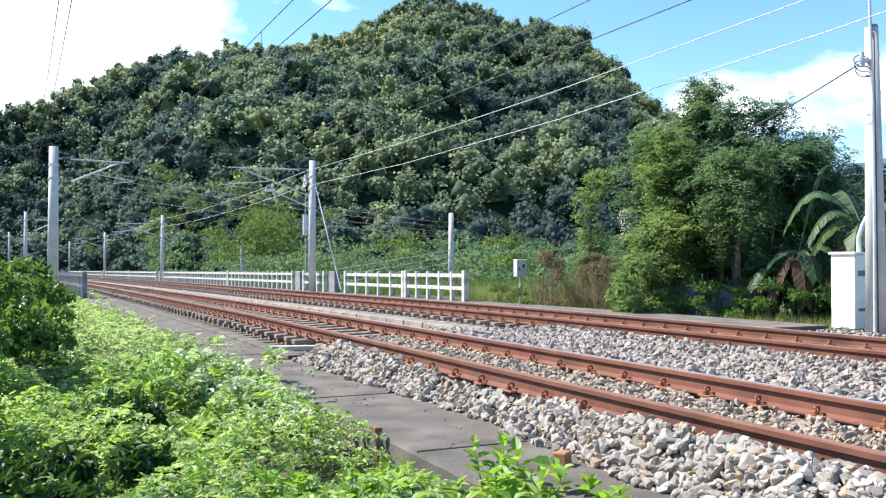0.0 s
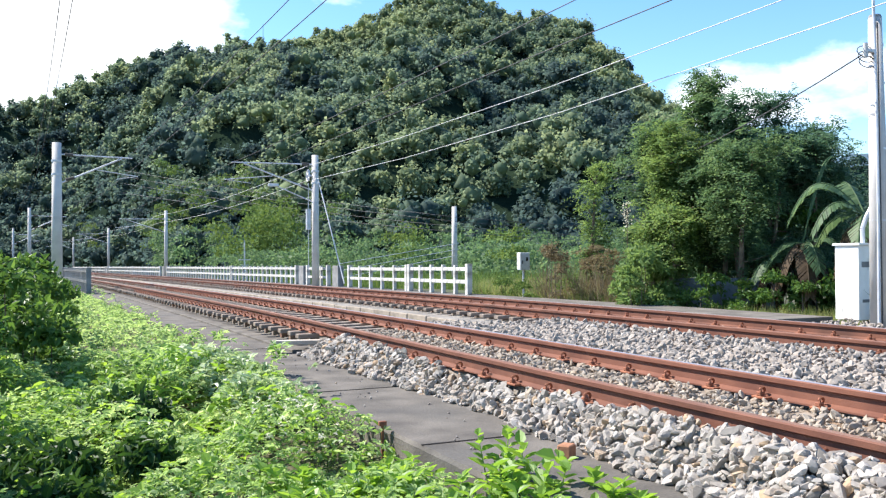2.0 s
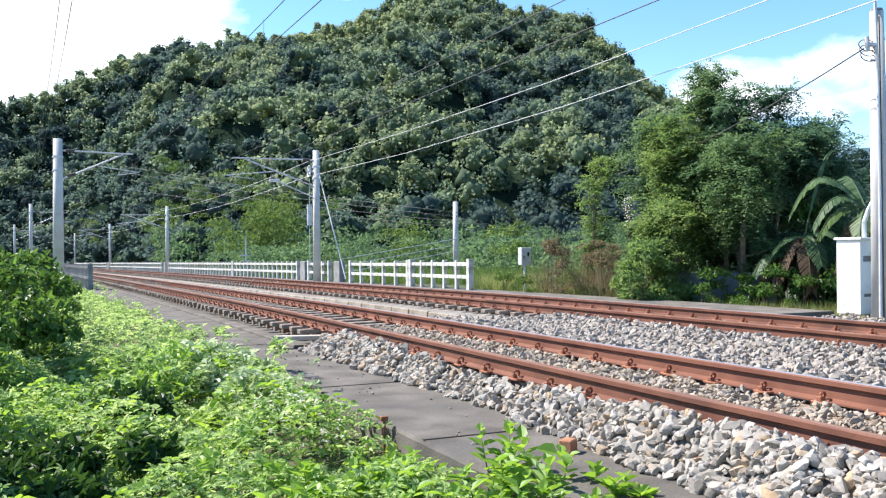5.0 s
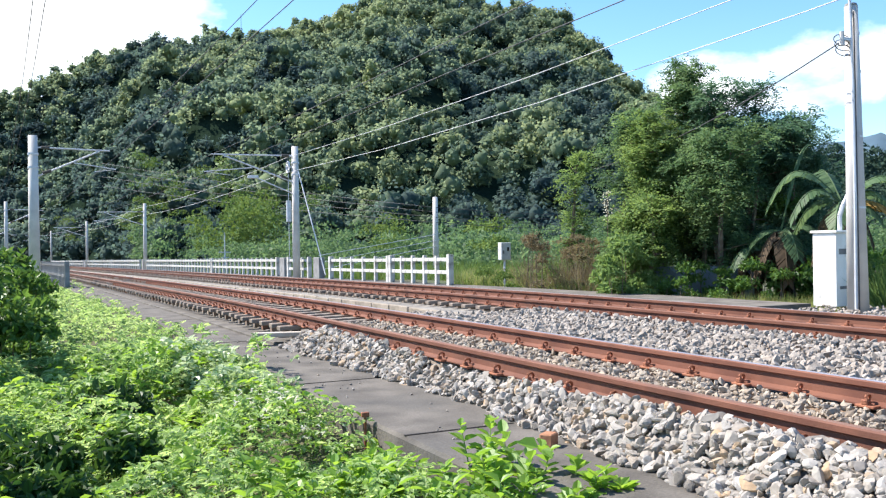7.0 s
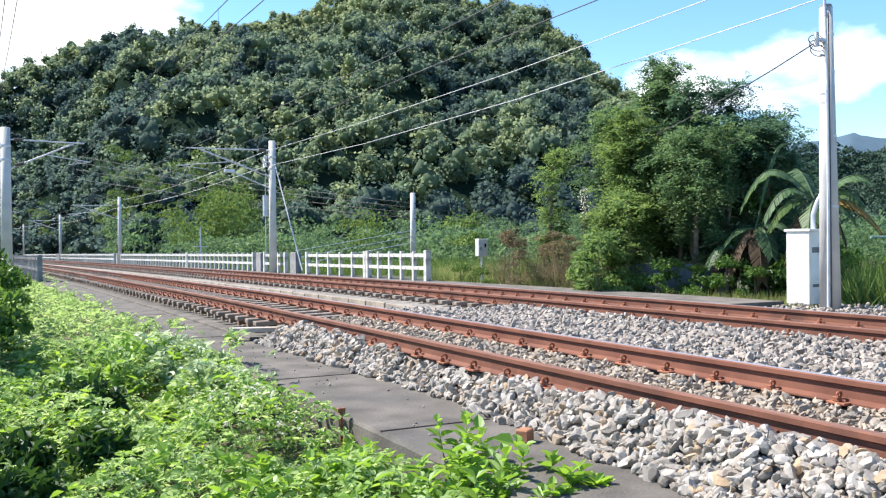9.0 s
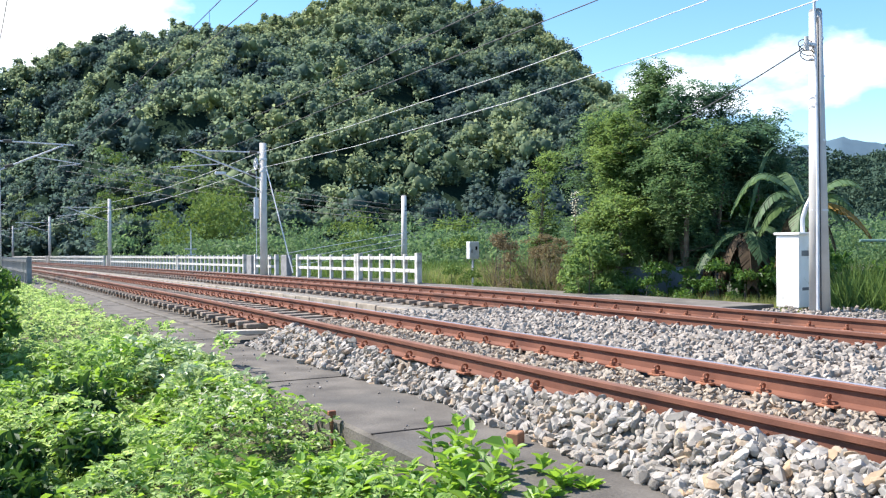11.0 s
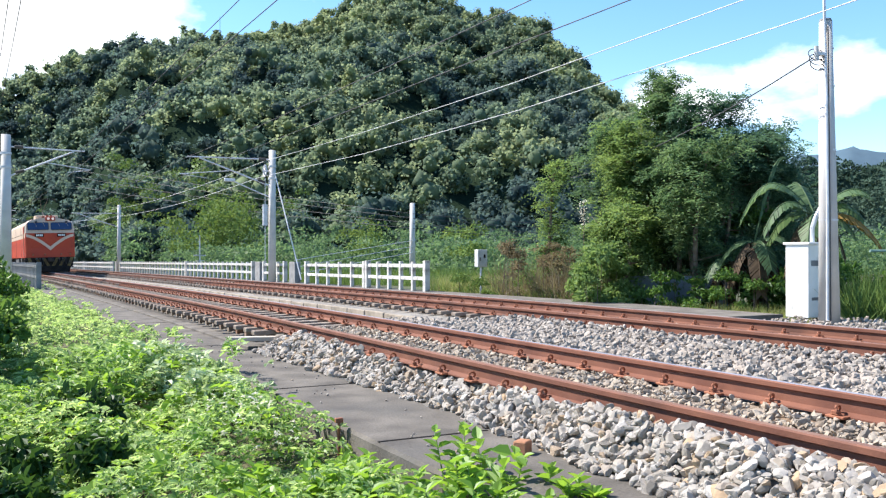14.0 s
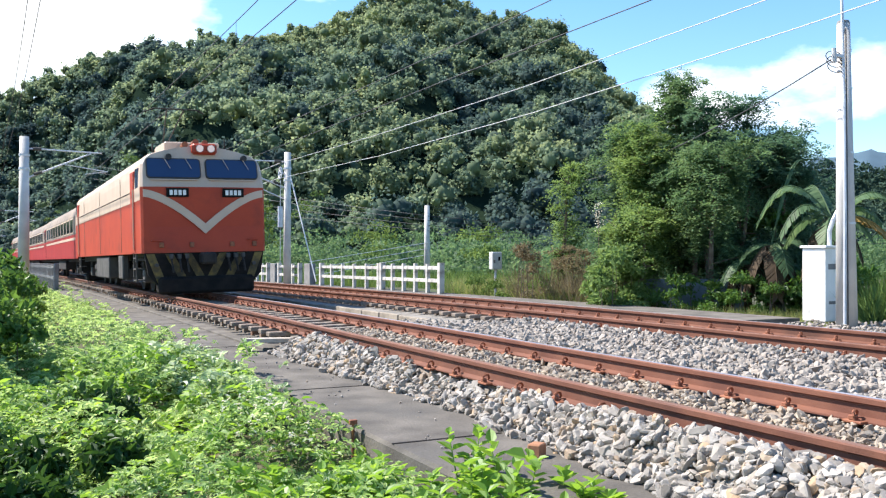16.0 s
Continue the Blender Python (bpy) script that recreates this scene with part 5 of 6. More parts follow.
def build_feather_tree(x, y, h, spread, seed, material, label, trunks=3, per=2600, bare=0.22):
    """Leucaena-like tree: several thin trunks, limbs, drooping feathery sprays."""
    r = np.random.default_rng(seed)
    z0 = -0.65
    t = tagged(empty("tree", x, y, z0), label, "tree", group="trees behind the walkway")
    wood = bmesh.new()
    tips_ = []
    for k in range(trunks):
        a = r.uniform(0, 6.28)
        root = Vector((r.normal() * 0.25, r.normal() * 0.25, 0))
        top = root + Vector((math.cos(a) * spread * 0.45, math.sin(a) * spread * 0.45, h * r.uniform(0.75, 0.98)))
        mid = root.lerp(top, 0.5) + Vector((r.normal() * 0.2, r.normal() * 0.2, 0))
        add_tube(wood, root, mid, 0.085, 0.055, 8)
        add_tube(wood, mid, top, 0.055, 0.015, 8)
        for j in range(13):
            q = mid.lerp(top, r.random() ** 0.8) if r.random() < 0.72 else root.lerp(mid, r.uniform(bare * 2, 1))
            b = r.uniform(0, 6.28)
            ln = spread * r.uniform(0.3, 0.75)
            e = q + Vector((math.cos(b) * ln, math.sin(b) * ln, r.uniform(-0.1, 0.55)))
            add_tube(wood, q, e, 0.022, 0.006, 6)
            tips_.append((q, e))
        tips_.append((mid, top))
        tips_.append((top - Vector((0, 0, 0.6)), top + Vector((0, 0, 0.15))))
    part("trunk", wood, BARK, t)
    # sprays: a rachis with pairs of leaflets, gathered in tufts along the limbs
    n, tuft = int(per * 1.5), 8
    qa = np.array([tuple(a) for a, b in tips_])
    qb = np.array([tuple(b) for a, b in tips_])
    idx = r.integers(0, len(tips_), n // tuft + 1)
    f = 0.3 + 0.75 * r.random((len(idx), 1))
    heart = qa[idx] + (qb[idx] - qa[idx]) * f + r.normal(size=(len(idx), 3)) * np.array([0.2, 0.2, 0.2])
    org = np.repeat(heart, tuft, 0)[:n] + r.normal(size=(n, 3)) * 0.05
    out = np.repeat(unit(qb[idx] - qa[idx]), tuft, 0)[:n]
    d = unit(r.normal(size=(n, 3)) * np.array([1, 1, 0.75]) + out * 0.5)
    L = 0.46 * (0.6 + 0.7 * r.random(n))
    B, Wy, U, S = [], [], [], []
    for j in range(6):
        tt = (j + 0.5) / 6
        pos = org + d * (L * tt)[:, None] + np.array([0, 0, -1]) * (0.5 * L * tt * tt)[:, None]
        sd = unit(np.cross(d, np.array([0, 0, 1.0]) + 0.3 * r.normal(size=(n, 3))))
        for sg in (-1, 1):
            B.append(pos)
            Wy.append(sd * sg + d * 0.45 + np.array([0, 0, -0.2]))
            U.append(np.array([0, 0, 1.0]) + 0.35 * r.normal(size=(n, 3)))
            S.append(0.11 * (1.1 - 0.4 * tt) * np.ones(n))
    base, way, up, s = map(np.concatenate, (B, Wy, U, S))
    me = leaf_mesh("crown", base, way, up, s, s * 0.45, material, 0)
    ob = new("crown", me)
    ob.parent = t
    return t


def polar(az, d):
    return d * math.sin(radians(az)), d * math.cos(radians(az))


for az, d, h, sp, seed, m, tr, per, lab in (
        (41.2, 25.5, 5.75, 0.6, 81, FEATHER, 3, 1900, "tall slender feathery-leaved tree with thin trunks"),
        (44.6, 25.0, 5.15, 1.45, 82, BLUEFEATHER, 4, 3300, "dense dark feathery-leaved tree"),
        (39.4, 26.0, 5.45, 0.85, 83, FEATHER, 3, 1900, "slender green feathery-leaved tree"),
        (42.6, 23.8, 4.5, 1.2, 84, FEATHER, 3, 2300, "feathery-leaved tree over the wall"),
        (34.6, 28.0, 4.05, 0.5, 85, LIGHTFEATHER, 1, 360, "light green feathery sapling with drooping sprays"),
        (40.6, 24.6, 4.9, 0.95, 89, LIGHTFEATHER, 3, 1700, "light green feathery-leaved tree"),
        (38.6, 23.8, 2.2, 0.8, 87, LIGHTFEATHER, 2, 800, "low light green feathery sapling"),
        (46.6, 26.0, 4.4, 1.25, 88, BLUEFEATHER, 3, 2500, "dark feathery-leaved tree behind the banana plants"),
        (48.6, 27.5, 3.3, 1.0, 90, BLUEFEATHER, 2, 1200, "dark feathery-leaved tree beyond the banana plants")):
    xx, yy = polar(az, d)
    build_feather_tree(xx, yy, h + 0.65, sp, seed, m, lab, tr, per)

blobs = []
for k in range(20):
    xx, yy = polar(r_.uniform(36.2, 38.8), r_.uniform(21.5, 24))
    blobs.append((xx, yy, r_.uniform(-0.5, 1.0), r_.uniform(0.35, 0.6)))
build_bush("broadleaf_shrub", blobs, 0.13, 260, LIGHTFEATHER, 91, "green broad-leaved shrub under the trees")
blobs = []
for k in range(26):
    xx, yy = polar(r_.uniform(40.5, 47.5), r_.uniform(25.0, 27.5))
    blobs.append((xx, yy, r_.uniform(-0.2, 2.8), r_.uniform(0.5, 0.8)))
build_bush("understorey_bush", blobs, 0.14, 300, BUSHLEAF, 92, "dark green undergrowth beneath the trees")
blobs = []
for k in range(30):
    xx, yy = polar(r_.uniform(39.6, 47.6), r_.uniform(21.4, 22.8))
    blobs.append((xx, yy, r_.uniform(-0.55, 0.35), r_.uniform(0.2, 0.36)))
build_bush("wall_bush", blobs, 0.09, 150, BUSHLEAF, 95, "low green bushes in front of the yard wall")
blobs = []
for k in range(20):
    xx, yy = polar(r_.uniform(28.6, 35), r_.uniform(26.5, 31))
    blobs.append((xx, yy, r_.uniform(-0.6, 0.1), r_.uniform(0.25, 0.5)))
build_bush("scrub_bush", blobs, 0.09, 150, BAMBOO, 96, "pale green scrub behind the walkway")
blobs = []
for k in range(22):
    xx, yy = polar(r_.uniform(48.6, 55), r_.uniform(21.5, 25))
    blobs.append((xx, yy, r_.uniform(-0.5, 0.35), r_.uniform(0.4, 0.65)))
build_bush("yard_bush", blobs, 0.14, 260, BUSHLEAF, 93, "green bushes behind the cabinet")


def build_grass(name, n, pick, h, width, material, seed, label, lean=0.55):
    r = np.random.default_rng(seed)
    pos = np.array([pick(r) for _ in range(n)])
    way = unit(np.stack([r.normal(size=n) * lean, r.normal(size=n) * lean, np.ones(n)], 1))
    up = unit(r.normal(size=(n, 3)))
    ln = h * (0.4 + 0.8 * r.random(n))
    tagged(new(name, leaf_mesh(name, pos, way, up, ln, np.full(n, width), material, 0.1, 0.0)), label, "grass", kind="stuff")


def band(a0, a1, d0, d1, z=-0.6):
    def pick(r):
        while True:
            x, y = polar(r.uniform(a0, a1), r.uniform(d0, d1))
            if x > 14.1 - 0.000225 * max(y - 8, 0) ** 2:
                return x, y, z + grade(y)
    return pick


build_grass("tall_grass", 15000, band(27.0, 37.5, 25.5, 40), 0.75, 0.024, DRYGRASS, 101, "tall half-dry grass behind the walkway")
build_grass("green_grass", 9000, band(27.0, 39, 24.5, 44), 0.65, 0.026, BAMBOO, 102, "tall green grass behind the walkway")
build_grass("reed_grass", 7000, band(52, 60, 19, 27), 1.1, 0.022, BAMBOO, 103, "long arching green grass behind the pole", 0.55)
build_grass("field_grass", 14000, band(10, 40, 44, 75, -0.9), 1.1, 0.05, BAMBOO, 104, "rough green grass in the field behind the fence")
blobs = []
for k in range(34):
    xx, yy = polar(r_.uniform(31.6, 36.4), r_.uniform(25.5, 28))
    blobs.append((xx, yy, r_.uniform(-0.3, 1.15), r_.uniform(0.22, 0.42)))
build_bush("withered_shrub", blobs, 0.075, 130, DEADLEAF, 94, "withered brown shrub behind the walkway")
build_grass("dead_stalks", 1300, band(31.0, 37.5, 24.5, 28), 1.5, 0.014, DEADLEAF, 107, "tall brown dead stalks behind the walkway", 0.45)
build_grass("edge_grass", 2500, band(37, 50, 19.5, 22.5), 0.4, 0.012, DRYGRASS, 106, "dry grass along the walkway edge")


def build_banana(x, y, h, seed, leaves, label):
    """Banana plant: fibrous stem and long arching torn leaves, each a part."""
    r = np.random.default_rng(seed)
    b = tagged(empty("banana_plant", x, y, -0.6), label, "banana plant", group="banana plants")
    part("stem", tube((0, 0, 0), (0, 0, h), 0.11, 0.07, 12), BROWNBANANA, b)
    for az, ln, rise, drop, dead in leaves:
        rib, prev = [], None
        a = radians(az)
        n = 13
        for i in range(n):
            t = i / (n - 1)
            out = ln * t * (1 - 0.1 * t)
            z = h + rise * ln * math.sin(min(t * 1.7, 1.57)) - drop * ln * t ** 2.4
            rib.append(Vector((math.sin(a) * out, math.cos(a) * out, z)))
        verts, faces = [], []
        for i in range(n - 1):
            t0 = i / (n - 1)
            p0, p1 = rib[i], rib[i + 1]
            d = (p1 - p0).normalized()
            sd = d.cross(Vector((0, 0, 1))).normalized()
            w = 0.25 * math.sin(math.pi * min(max(t0 * 0.92 + 0.06, 0), 1)) ** 0.6
            if i < 2:
                w = 0.03
            if rise > 1:
                w *= 0.22
            for sg in (-1, 1):
                # torn strips hang from the rib
                for q in range(2):
                    u0, u1 = q / 2 + 0.005, q / 2 + (0.495 if r.random() < 0.75 else 0.40)
                    c0, c1 = p0.lerp(p1, u0), p0.lerp(p1, u1)
                    hang = Vector((0, 0, -0.55 * w * r.uniform(0.85, 1.2)))
                    e = sd * sg * w * r.uniform(0.9, 1.04) + hang + d * 0.08
                    k = len(verts)
                    verts += [c0, c1, c1 + e, c0 + e * 0.97]
                    faces.append((k, k + 1, k + 2, k + 3))
        me = np_mesh("leaf", np.array([tuple(v) for v in verts]), np.array(faces), (BANANA, DEADBANANA, BROWNBANANA)[dead])
        ob = new("leaf", me)
        ob.parent = b
        part("rib", pipe(rib, 0.018, 5), (BANANA, DEADBANANA, BROWNBANANA)[dead], ob)
    return b


HANG = ((0, 0.7, 0.0, 1.5, 2), (75, 0.8, 0.05, 1.6, 2), (150, 0.7, 0.0, 1.4, 2), (215, 0.8, 0.0, 1.5, 2), (290, 0.75, 0.0, 1.7, 2))
xx, yy = polar(50.3, 21.5)
build_banana(xx, yy, 2.35, 110, ((-40, 1.75, 0.78, 0.85, 0), (-65, 1.3, 0.50, 0.80, 0), (-20, 1.2, 0.25, 0.8, 0), (139, 1.25, 0.62, 0.30, 0), (120, 1.2, 0.40, 0.5, 0), (150, 0.9, 0.1, 0.6, 0), (136, 1.5, 0.12, 0.62, 1), (20, 1.2, 0.8, 0.2, 0), (240, 0.9, 0.1, 0.8, 0)) + HANG, "banana plant with torn arching leaves beside the pole")
xx, yy = polar(46.9, 22.2)
build_banana(xx, yy, 1.75, 111, ((75, 1.7, 1.25, 0.0, 0), (139, 1.2, 0.35, 0.8, 0), (-41, 0.9, 0.2, 0.9, 0), (200, 0.9, 0.2, 0.9, 0)) + HANG, "banana plant with brown fibrous stem under the trees")
xx, yy = polar(45.6, 22.6)
build_banana(xx, yy, 1.3, 113, ((30, 0.8, 0.3, 0.9, 0), (280, 0.8, 0.3, 0.8, 0)) + HANG[::2], "small banana plant with withered hanging leaves")


def build_thin_plumes():
    x, y = polar(36.6, 25.0)
    p = tagged(empty("flowering_grass", x, y, -0.6), "tall stem with pale flowers among the shrubs", "plant")
    part("stem", tube((0, 0, 0), (0, 0, 3.0), 0.02, 0.01, 6), BARK, p)
    r = np.random.default_rng(7)
    n = 60
    base = np.stack([r.normal(size=n) * 0.07, r.normal(size=n) * 0.07, r.uniform(2.1, 3.0, n)], 1)
    ob = new("flowers", leaf_mesh("flowers", base, r.normal(size=(n, 3)), r.normal(size=(n, 3)), 0.06, 0.045, FLOWER))
    ob.parent = p


build_thin_plumes()


def build_edge_stakes():
    """Rusty stubs at the edge of the path."""
    for s, l, h in ((6.2, 2.37, 0.04),):
        bm = bmesh.new()
        add_tube(bm, (0, 0, -0.5), (0, 0, h), 0.012, 0.012, 8)
        add_box(bm, -0.03, 0.03, -0.015, 0.015, h - 0.02, h + 0.015, 0.004)
        ob = part("rusty_stake", bm, CLIP)
        ob.matrix_world = at_line(s, l, -0.38)
        tagged(ob, "short rusty iron stub at the path edge", "stake", group="path edge stakes")


build_edge_stakes()


# ---------------------------------------------------------------- train
LOCO_L, COACH_L = 16.5, 20.0


def build_loco():
    e = tagged(empty("locomotive"), "orange electric locomotive with cream roof and V-shaped cream stripe", "locomotive")
    hw, h2 = 1.43, LOCO_L / 2
    SPLIT = 2.52
    # y of the nose by height: upright below, the windscreen raked back
    def nose(z, x):
        return 0.0 + max(z - 2.52, 0) * 0.30 + 0.05 * (x / hw) ** 2

    def ring(prof, y, end=0):
        out = []
        for x, z in prof:
            yy = y
            if end == -1:
                yy = -h2 + nose(z, x)
            elif end == 1:
                yy = h2 - nose(z, x)
            out.append((x, yy, z))
        return out

    def shell(prof, name, material):
        small = [(x * 0.965, z) for x, z in prof]
        rings = [ring(small, 0, -1), [(x, -h2 + nose(z, x) + 0.06, z) for x, z in prof], [(x, -h2 + 1.9, z) for x, z in prof], [(x, h2 - 1.9, z) for x, z in prof], [(x, h2 - nose(z, x) - 0.06, z) for x, z in prof], ring(small, 0, 1)]
        return part(name, loft(rings), material, e)

    low = [(hw, 1.0), (hw, 1.6), (hw, SPLIT), (0.7, SPLIT), (-0.7, SPLIT), (-hw, SPLIT), (-hw, 1.6), (-hw, 1.0), (-0.7, 1.0), (0.7, 1.0)]
    shell(low, "lower_body", ORANGE)
    up = [(hw, SPLIT), (hw - 0.015, 2.85), (hw - 0.04, 3.06), (hw - 0.10, 3.19), (hw * 0.84, 3.29), (hw * 0.62, 3.39), (hw * 0.38, 3.46), (hw * 0.15, 3.50)]
    up = up + [(-x, z) for x, z in reversed(up)]
    shell(up, "upper_body", CREAM)
    # cream side band and its dark line
    for sx in (-1, 1):
        x0, x1 = sorted((sx * (hw + 0.001), sx * (hw + 0.007)))
        part("side_band", box(x0, x1, -h2 + 0.15, h2 - 0.15, 2.22, 2.52), CREAM, e)
        x0, x1 = sorted((sx * (hw + 0.007), sx * (hw + 0.012)))
        part("side_line", box(x0, x1, -h2 + 1.7, h2 - 1.7, 2.46, 2.485), BLACK, e)
        # cab door with hand rails
        for yy in (-h2 + 1.0, h2 - 1.5):
            x0, x1 = sorted((sx * (hw - 0.03), sx * (hw + 0.014)))
            part("cab_door", box(x0, x1, yy, yy + 0.62, 1.02, 2.95, 0.01), ORANGE, e)
            x0, x1 = sorted((sx * (hw - 0.02), sx * (hw + 0.018)))
            part("door_recess", box(x0, x1, yy + 0.05, yy + 0.10, 1.05, 2.9), BLACK, e)
            part("handrail", tube((sx * (hw + 0.05), yy - 0.07, 1.1), (sx * (hw + 0.05), yy - 0.07, 2.5), 0.016), CREAM, e)
        for yy in (-h2 + 0.45, h2 - 0.85):
            x0, x1 = sorted((sx * (hw - 0.10), sx * (hw + 0.006)))
            part("cab_side_window", box(x0, x1, yy, yy + 0.4, 2.52, 2.98, 0.01), GLASS, e)
        for yy in np.arange(-h2 + 3.4, h2 - 3.0, 4.8):
            x0, x1 = sorted((sx * (hw + 0.001), sx * (hw + 0.012)))
            part("panel_seam", box(x0, x1, yy, yy + 0.02, 1.05, 2.95), ROOFG, e)
    # the V stripe on the nose, both arms curved
    bm = bmesh.new()
    for sx in (-1, 1):
        prev = None
        for i in range(13):
            t = i / 12
            x = sx * hw * 0.965 * t
            z = 1.43 + 0.86 * (1 - (1 - t) ** 1.5)
            w = 0.24 - 0.07 * t
            y = -h2 + 0.05 * (x / hw) ** 2 - 0.012
            cur = (Vector((x, y, z)), Vector((x, y, min(z + w, 2.54))))
            if prev:
                a = [bm.verts.new(p) for p in (prev[0], cur[0], cur[1], prev[1])]
                bm.faces.new(a if sx > 0 else a[::-1])
            prev = cur
    bmesh.ops.remove_doubles(bm, verts=bm.verts, dist=0.0005)
    g = bmesh.ops.extrude_face_region(bm, geom=bm.faces[:])
    bmesh.ops.translate(bm, verts=[v for v in g["geom"] if isinstance(v, bmesh.types.BMVert)], vec=(0, 0.012, 0))
    bmesh.ops.recalc_face_normals(bm, faces=bm.faces)
    part("v_stripe", bm, CREAM, e, "cream V-shaped stripe on the nose")
    # windscreens in the raked face, with rubber frames and wipers
    slope = math.degrees(math.atan(0.30))
    def rounded(x0, x1, z0, z1, rad, y0, y1, m):
        pts = []
        for cx, cz, a0 in ((x1 - rad, z1 - rad, 0), (x0 + rad, z1 - rad, 90), (x0 + rad, z0 + rad, 180), (x1 - rad, z0 + rad, 270)):
            pts += [(cx + rad * math.cos(radians(a0 + k * 22.5)), cz + rad * math.sin(radians(a0 + k * 22.5))) for k in range(5)]
        return loft([[m @ Vector((x, y, z)) for x, z in pts] for y in (y0, y1)])

    for x0, x1 in ((-1.27, -0.075), (0.075, 1.27)):
        m = Matrix.Translation((0, -h2 + nose(2.74, 0) + 0.01, 2.74)) @ pose(0, 0, 0, -slope)
        w = part("windscreen", rounded(x0 - 0.02, x1 + 0.02, -0.02, 0.475, 0.085, -0.012, 0.03, m), RUBBER, e)
        part("pane", rounded(x0 + 0.005, x1 - 0.005, 0.005, 0.45, 0.07, -0.018, 0.02, m), GLASS, w, "dark windscreen with blue sky reflection put into its colour")
        part("sill_trim", rounded(x0 + 0.05, x1 - 0.05, -0.062, -0.038, 0.01, -0.012, 0.02, m), CREAM, w)
        for k in (0.32, 0.72):
            bm = bmesh.new()
            xx = x0 + (x1 - x0) * k
            a, b = m @ Vector((xx, -0.06, 0.47)), m @ Vector((xx + 0.13, -0.06, 0.2))
            add_tube(bm, a, b, 0.008, 0.006, 5)
            part("wiper", bm, CREAM, w)
    # number plates with plain bars
    for xc in (-0.62, 0.66):
        pl = part("number_plate", box(xc - 0.25, xc + 0.25, -h2 - 0.03, -h2 + 0.06, 2.285, 2.49), BLACK, e, "black plate with white characters")
        for j, (a, b) in enumerate(((-0.185, -0.115), (-0.085, -0.015), (0.015, 0.085), (0.115, 0.185))):
            part("plate_bar", box(xc + a, xc + b, -h2 - 0.034, -h2 - 0.029, 2.33, 2.445), LETTER, pl)
    # headlamp box
    hb = part("headlamp_box", box(-0.24, 0.34, -h2 + 0.12, -h2 + 0.55, 3.30, 3.56, 0.05), ORANGE, e, "twin headlamp housing")
    for xc in (-0.07, 0.19):
        yl = -h2 + 0.12
        part("lamp_rim", tube((xc, yl - 0.03, 3.43), (xc, yl + 0.02, 3.43), 0.09, 0.09, 18), CHROME, hb)
        part("headlamp", tube((xc, yl - 0.036, 3.43), (xc, yl - 0.02, 3.43), 0.08, 0.08, 18), HEADLAMP, hb, "lit headlamp")
    for xc in (-0.78, 0.98):
        part("marker_lamp", tube((xc, -h2 + 0.14, 3.23), (xc, -h2 + 0.34, 3.23), 0.07, 0.07, 12), RUBBER, e)
    for xc, zc in ((-0.1, 3.62), (0.12, 3.60), (-0.35, 3.55)):
        part("horn", tube((xc, -h2 + 0.42, zc), (xc, -h2 + 0.85, zc), 0.075, 0.04, 12), CLIP, e, "rusty horn")
    # roof gear
    part("roof_box", box(-0.75, 0.55, -h2 + 0.8, -h2 + 2.2, 3.42, 3.66, 0.03), CREAM, e)
    part("roof_equipment", box(-0.6, 0.6, -1.5, 2.5, 3.42, 3.68, 0.04), TANKG, e)
    pan = part("pantograph_base", box(-0.6, 0.6, -h2 + 2.8, -h2 + 4.4, 3.56, 3.62, 0.01), UNDER, e)
    part("lower_arm", tube((0, -h2 + 3.3, 3.62), (0, -h2 + 4.9, 4.15), 0.035), UNDER, pan)
    for x in (-0.22, 0.22):
        part("upper_arm", tube((x * 0.3, -h2 + 4.9, 4.15), (x, -h2 + 3.4, 4.83), 0.017), TANKG, pan)
    part("contact_strip", pipe([(-0.78, -h2 + 3.4, 4.76), (-0.55, -h2 + 3.4, 4.86), (0.55, -h2 + 3.4, 4.86), (0.78, -h2 + 3.4, 4.76)], 0.018), UNDER, pan)
    for x, y, h in ((-0.95, 1.3, 0.16), (0.75, 1.1, 0.3), (-0.5, 2.4, 0.22), (0.4, 2.5, 0.3)):
        part("roof_aerial", tube((x, -h2 + y, 3.26), (x, -h2 + y, 3.5 + h), 0.016), UNDER, e)
    for x in (-0.55, 0.55):
        for y in (-h2 + 2.9, -h2 + 4.3):
            part("insulator", tube((x, y, 3.36), (x, y, 3.58), 0.07, 0.05, 10), TANKG, e)
    # marker lights, steps and grab irons on the nose
    for xc in (-1.0, -0.32, 0.62, 1.15):
        part("nose_fitting", box(xc - 0.05, xc + 0.05, -h2 - 0.03, -h2 + 0.05, 1.12, 1.24, 0.015), CLIP, e)
    for sx in (-1, 1):
        part("grab_iron", pipe([(sx * 1.0, -h2 + 0.02, 1.28), (sx * 1.0, -h2 - 0.06, 1.28), (sx * 1.22, -h2 - 0.06, 1.28), (sx * 1.22, -h2 + 0.02, 1.28)], 0.014), ORANGE, e)
        part("grab_iron", pipe([(sx * 0.95, -h2 + 0.06, 2.56), (sx * 1.25, -h2 + 0.06, 2.52)], 0.012), CREAM, e)
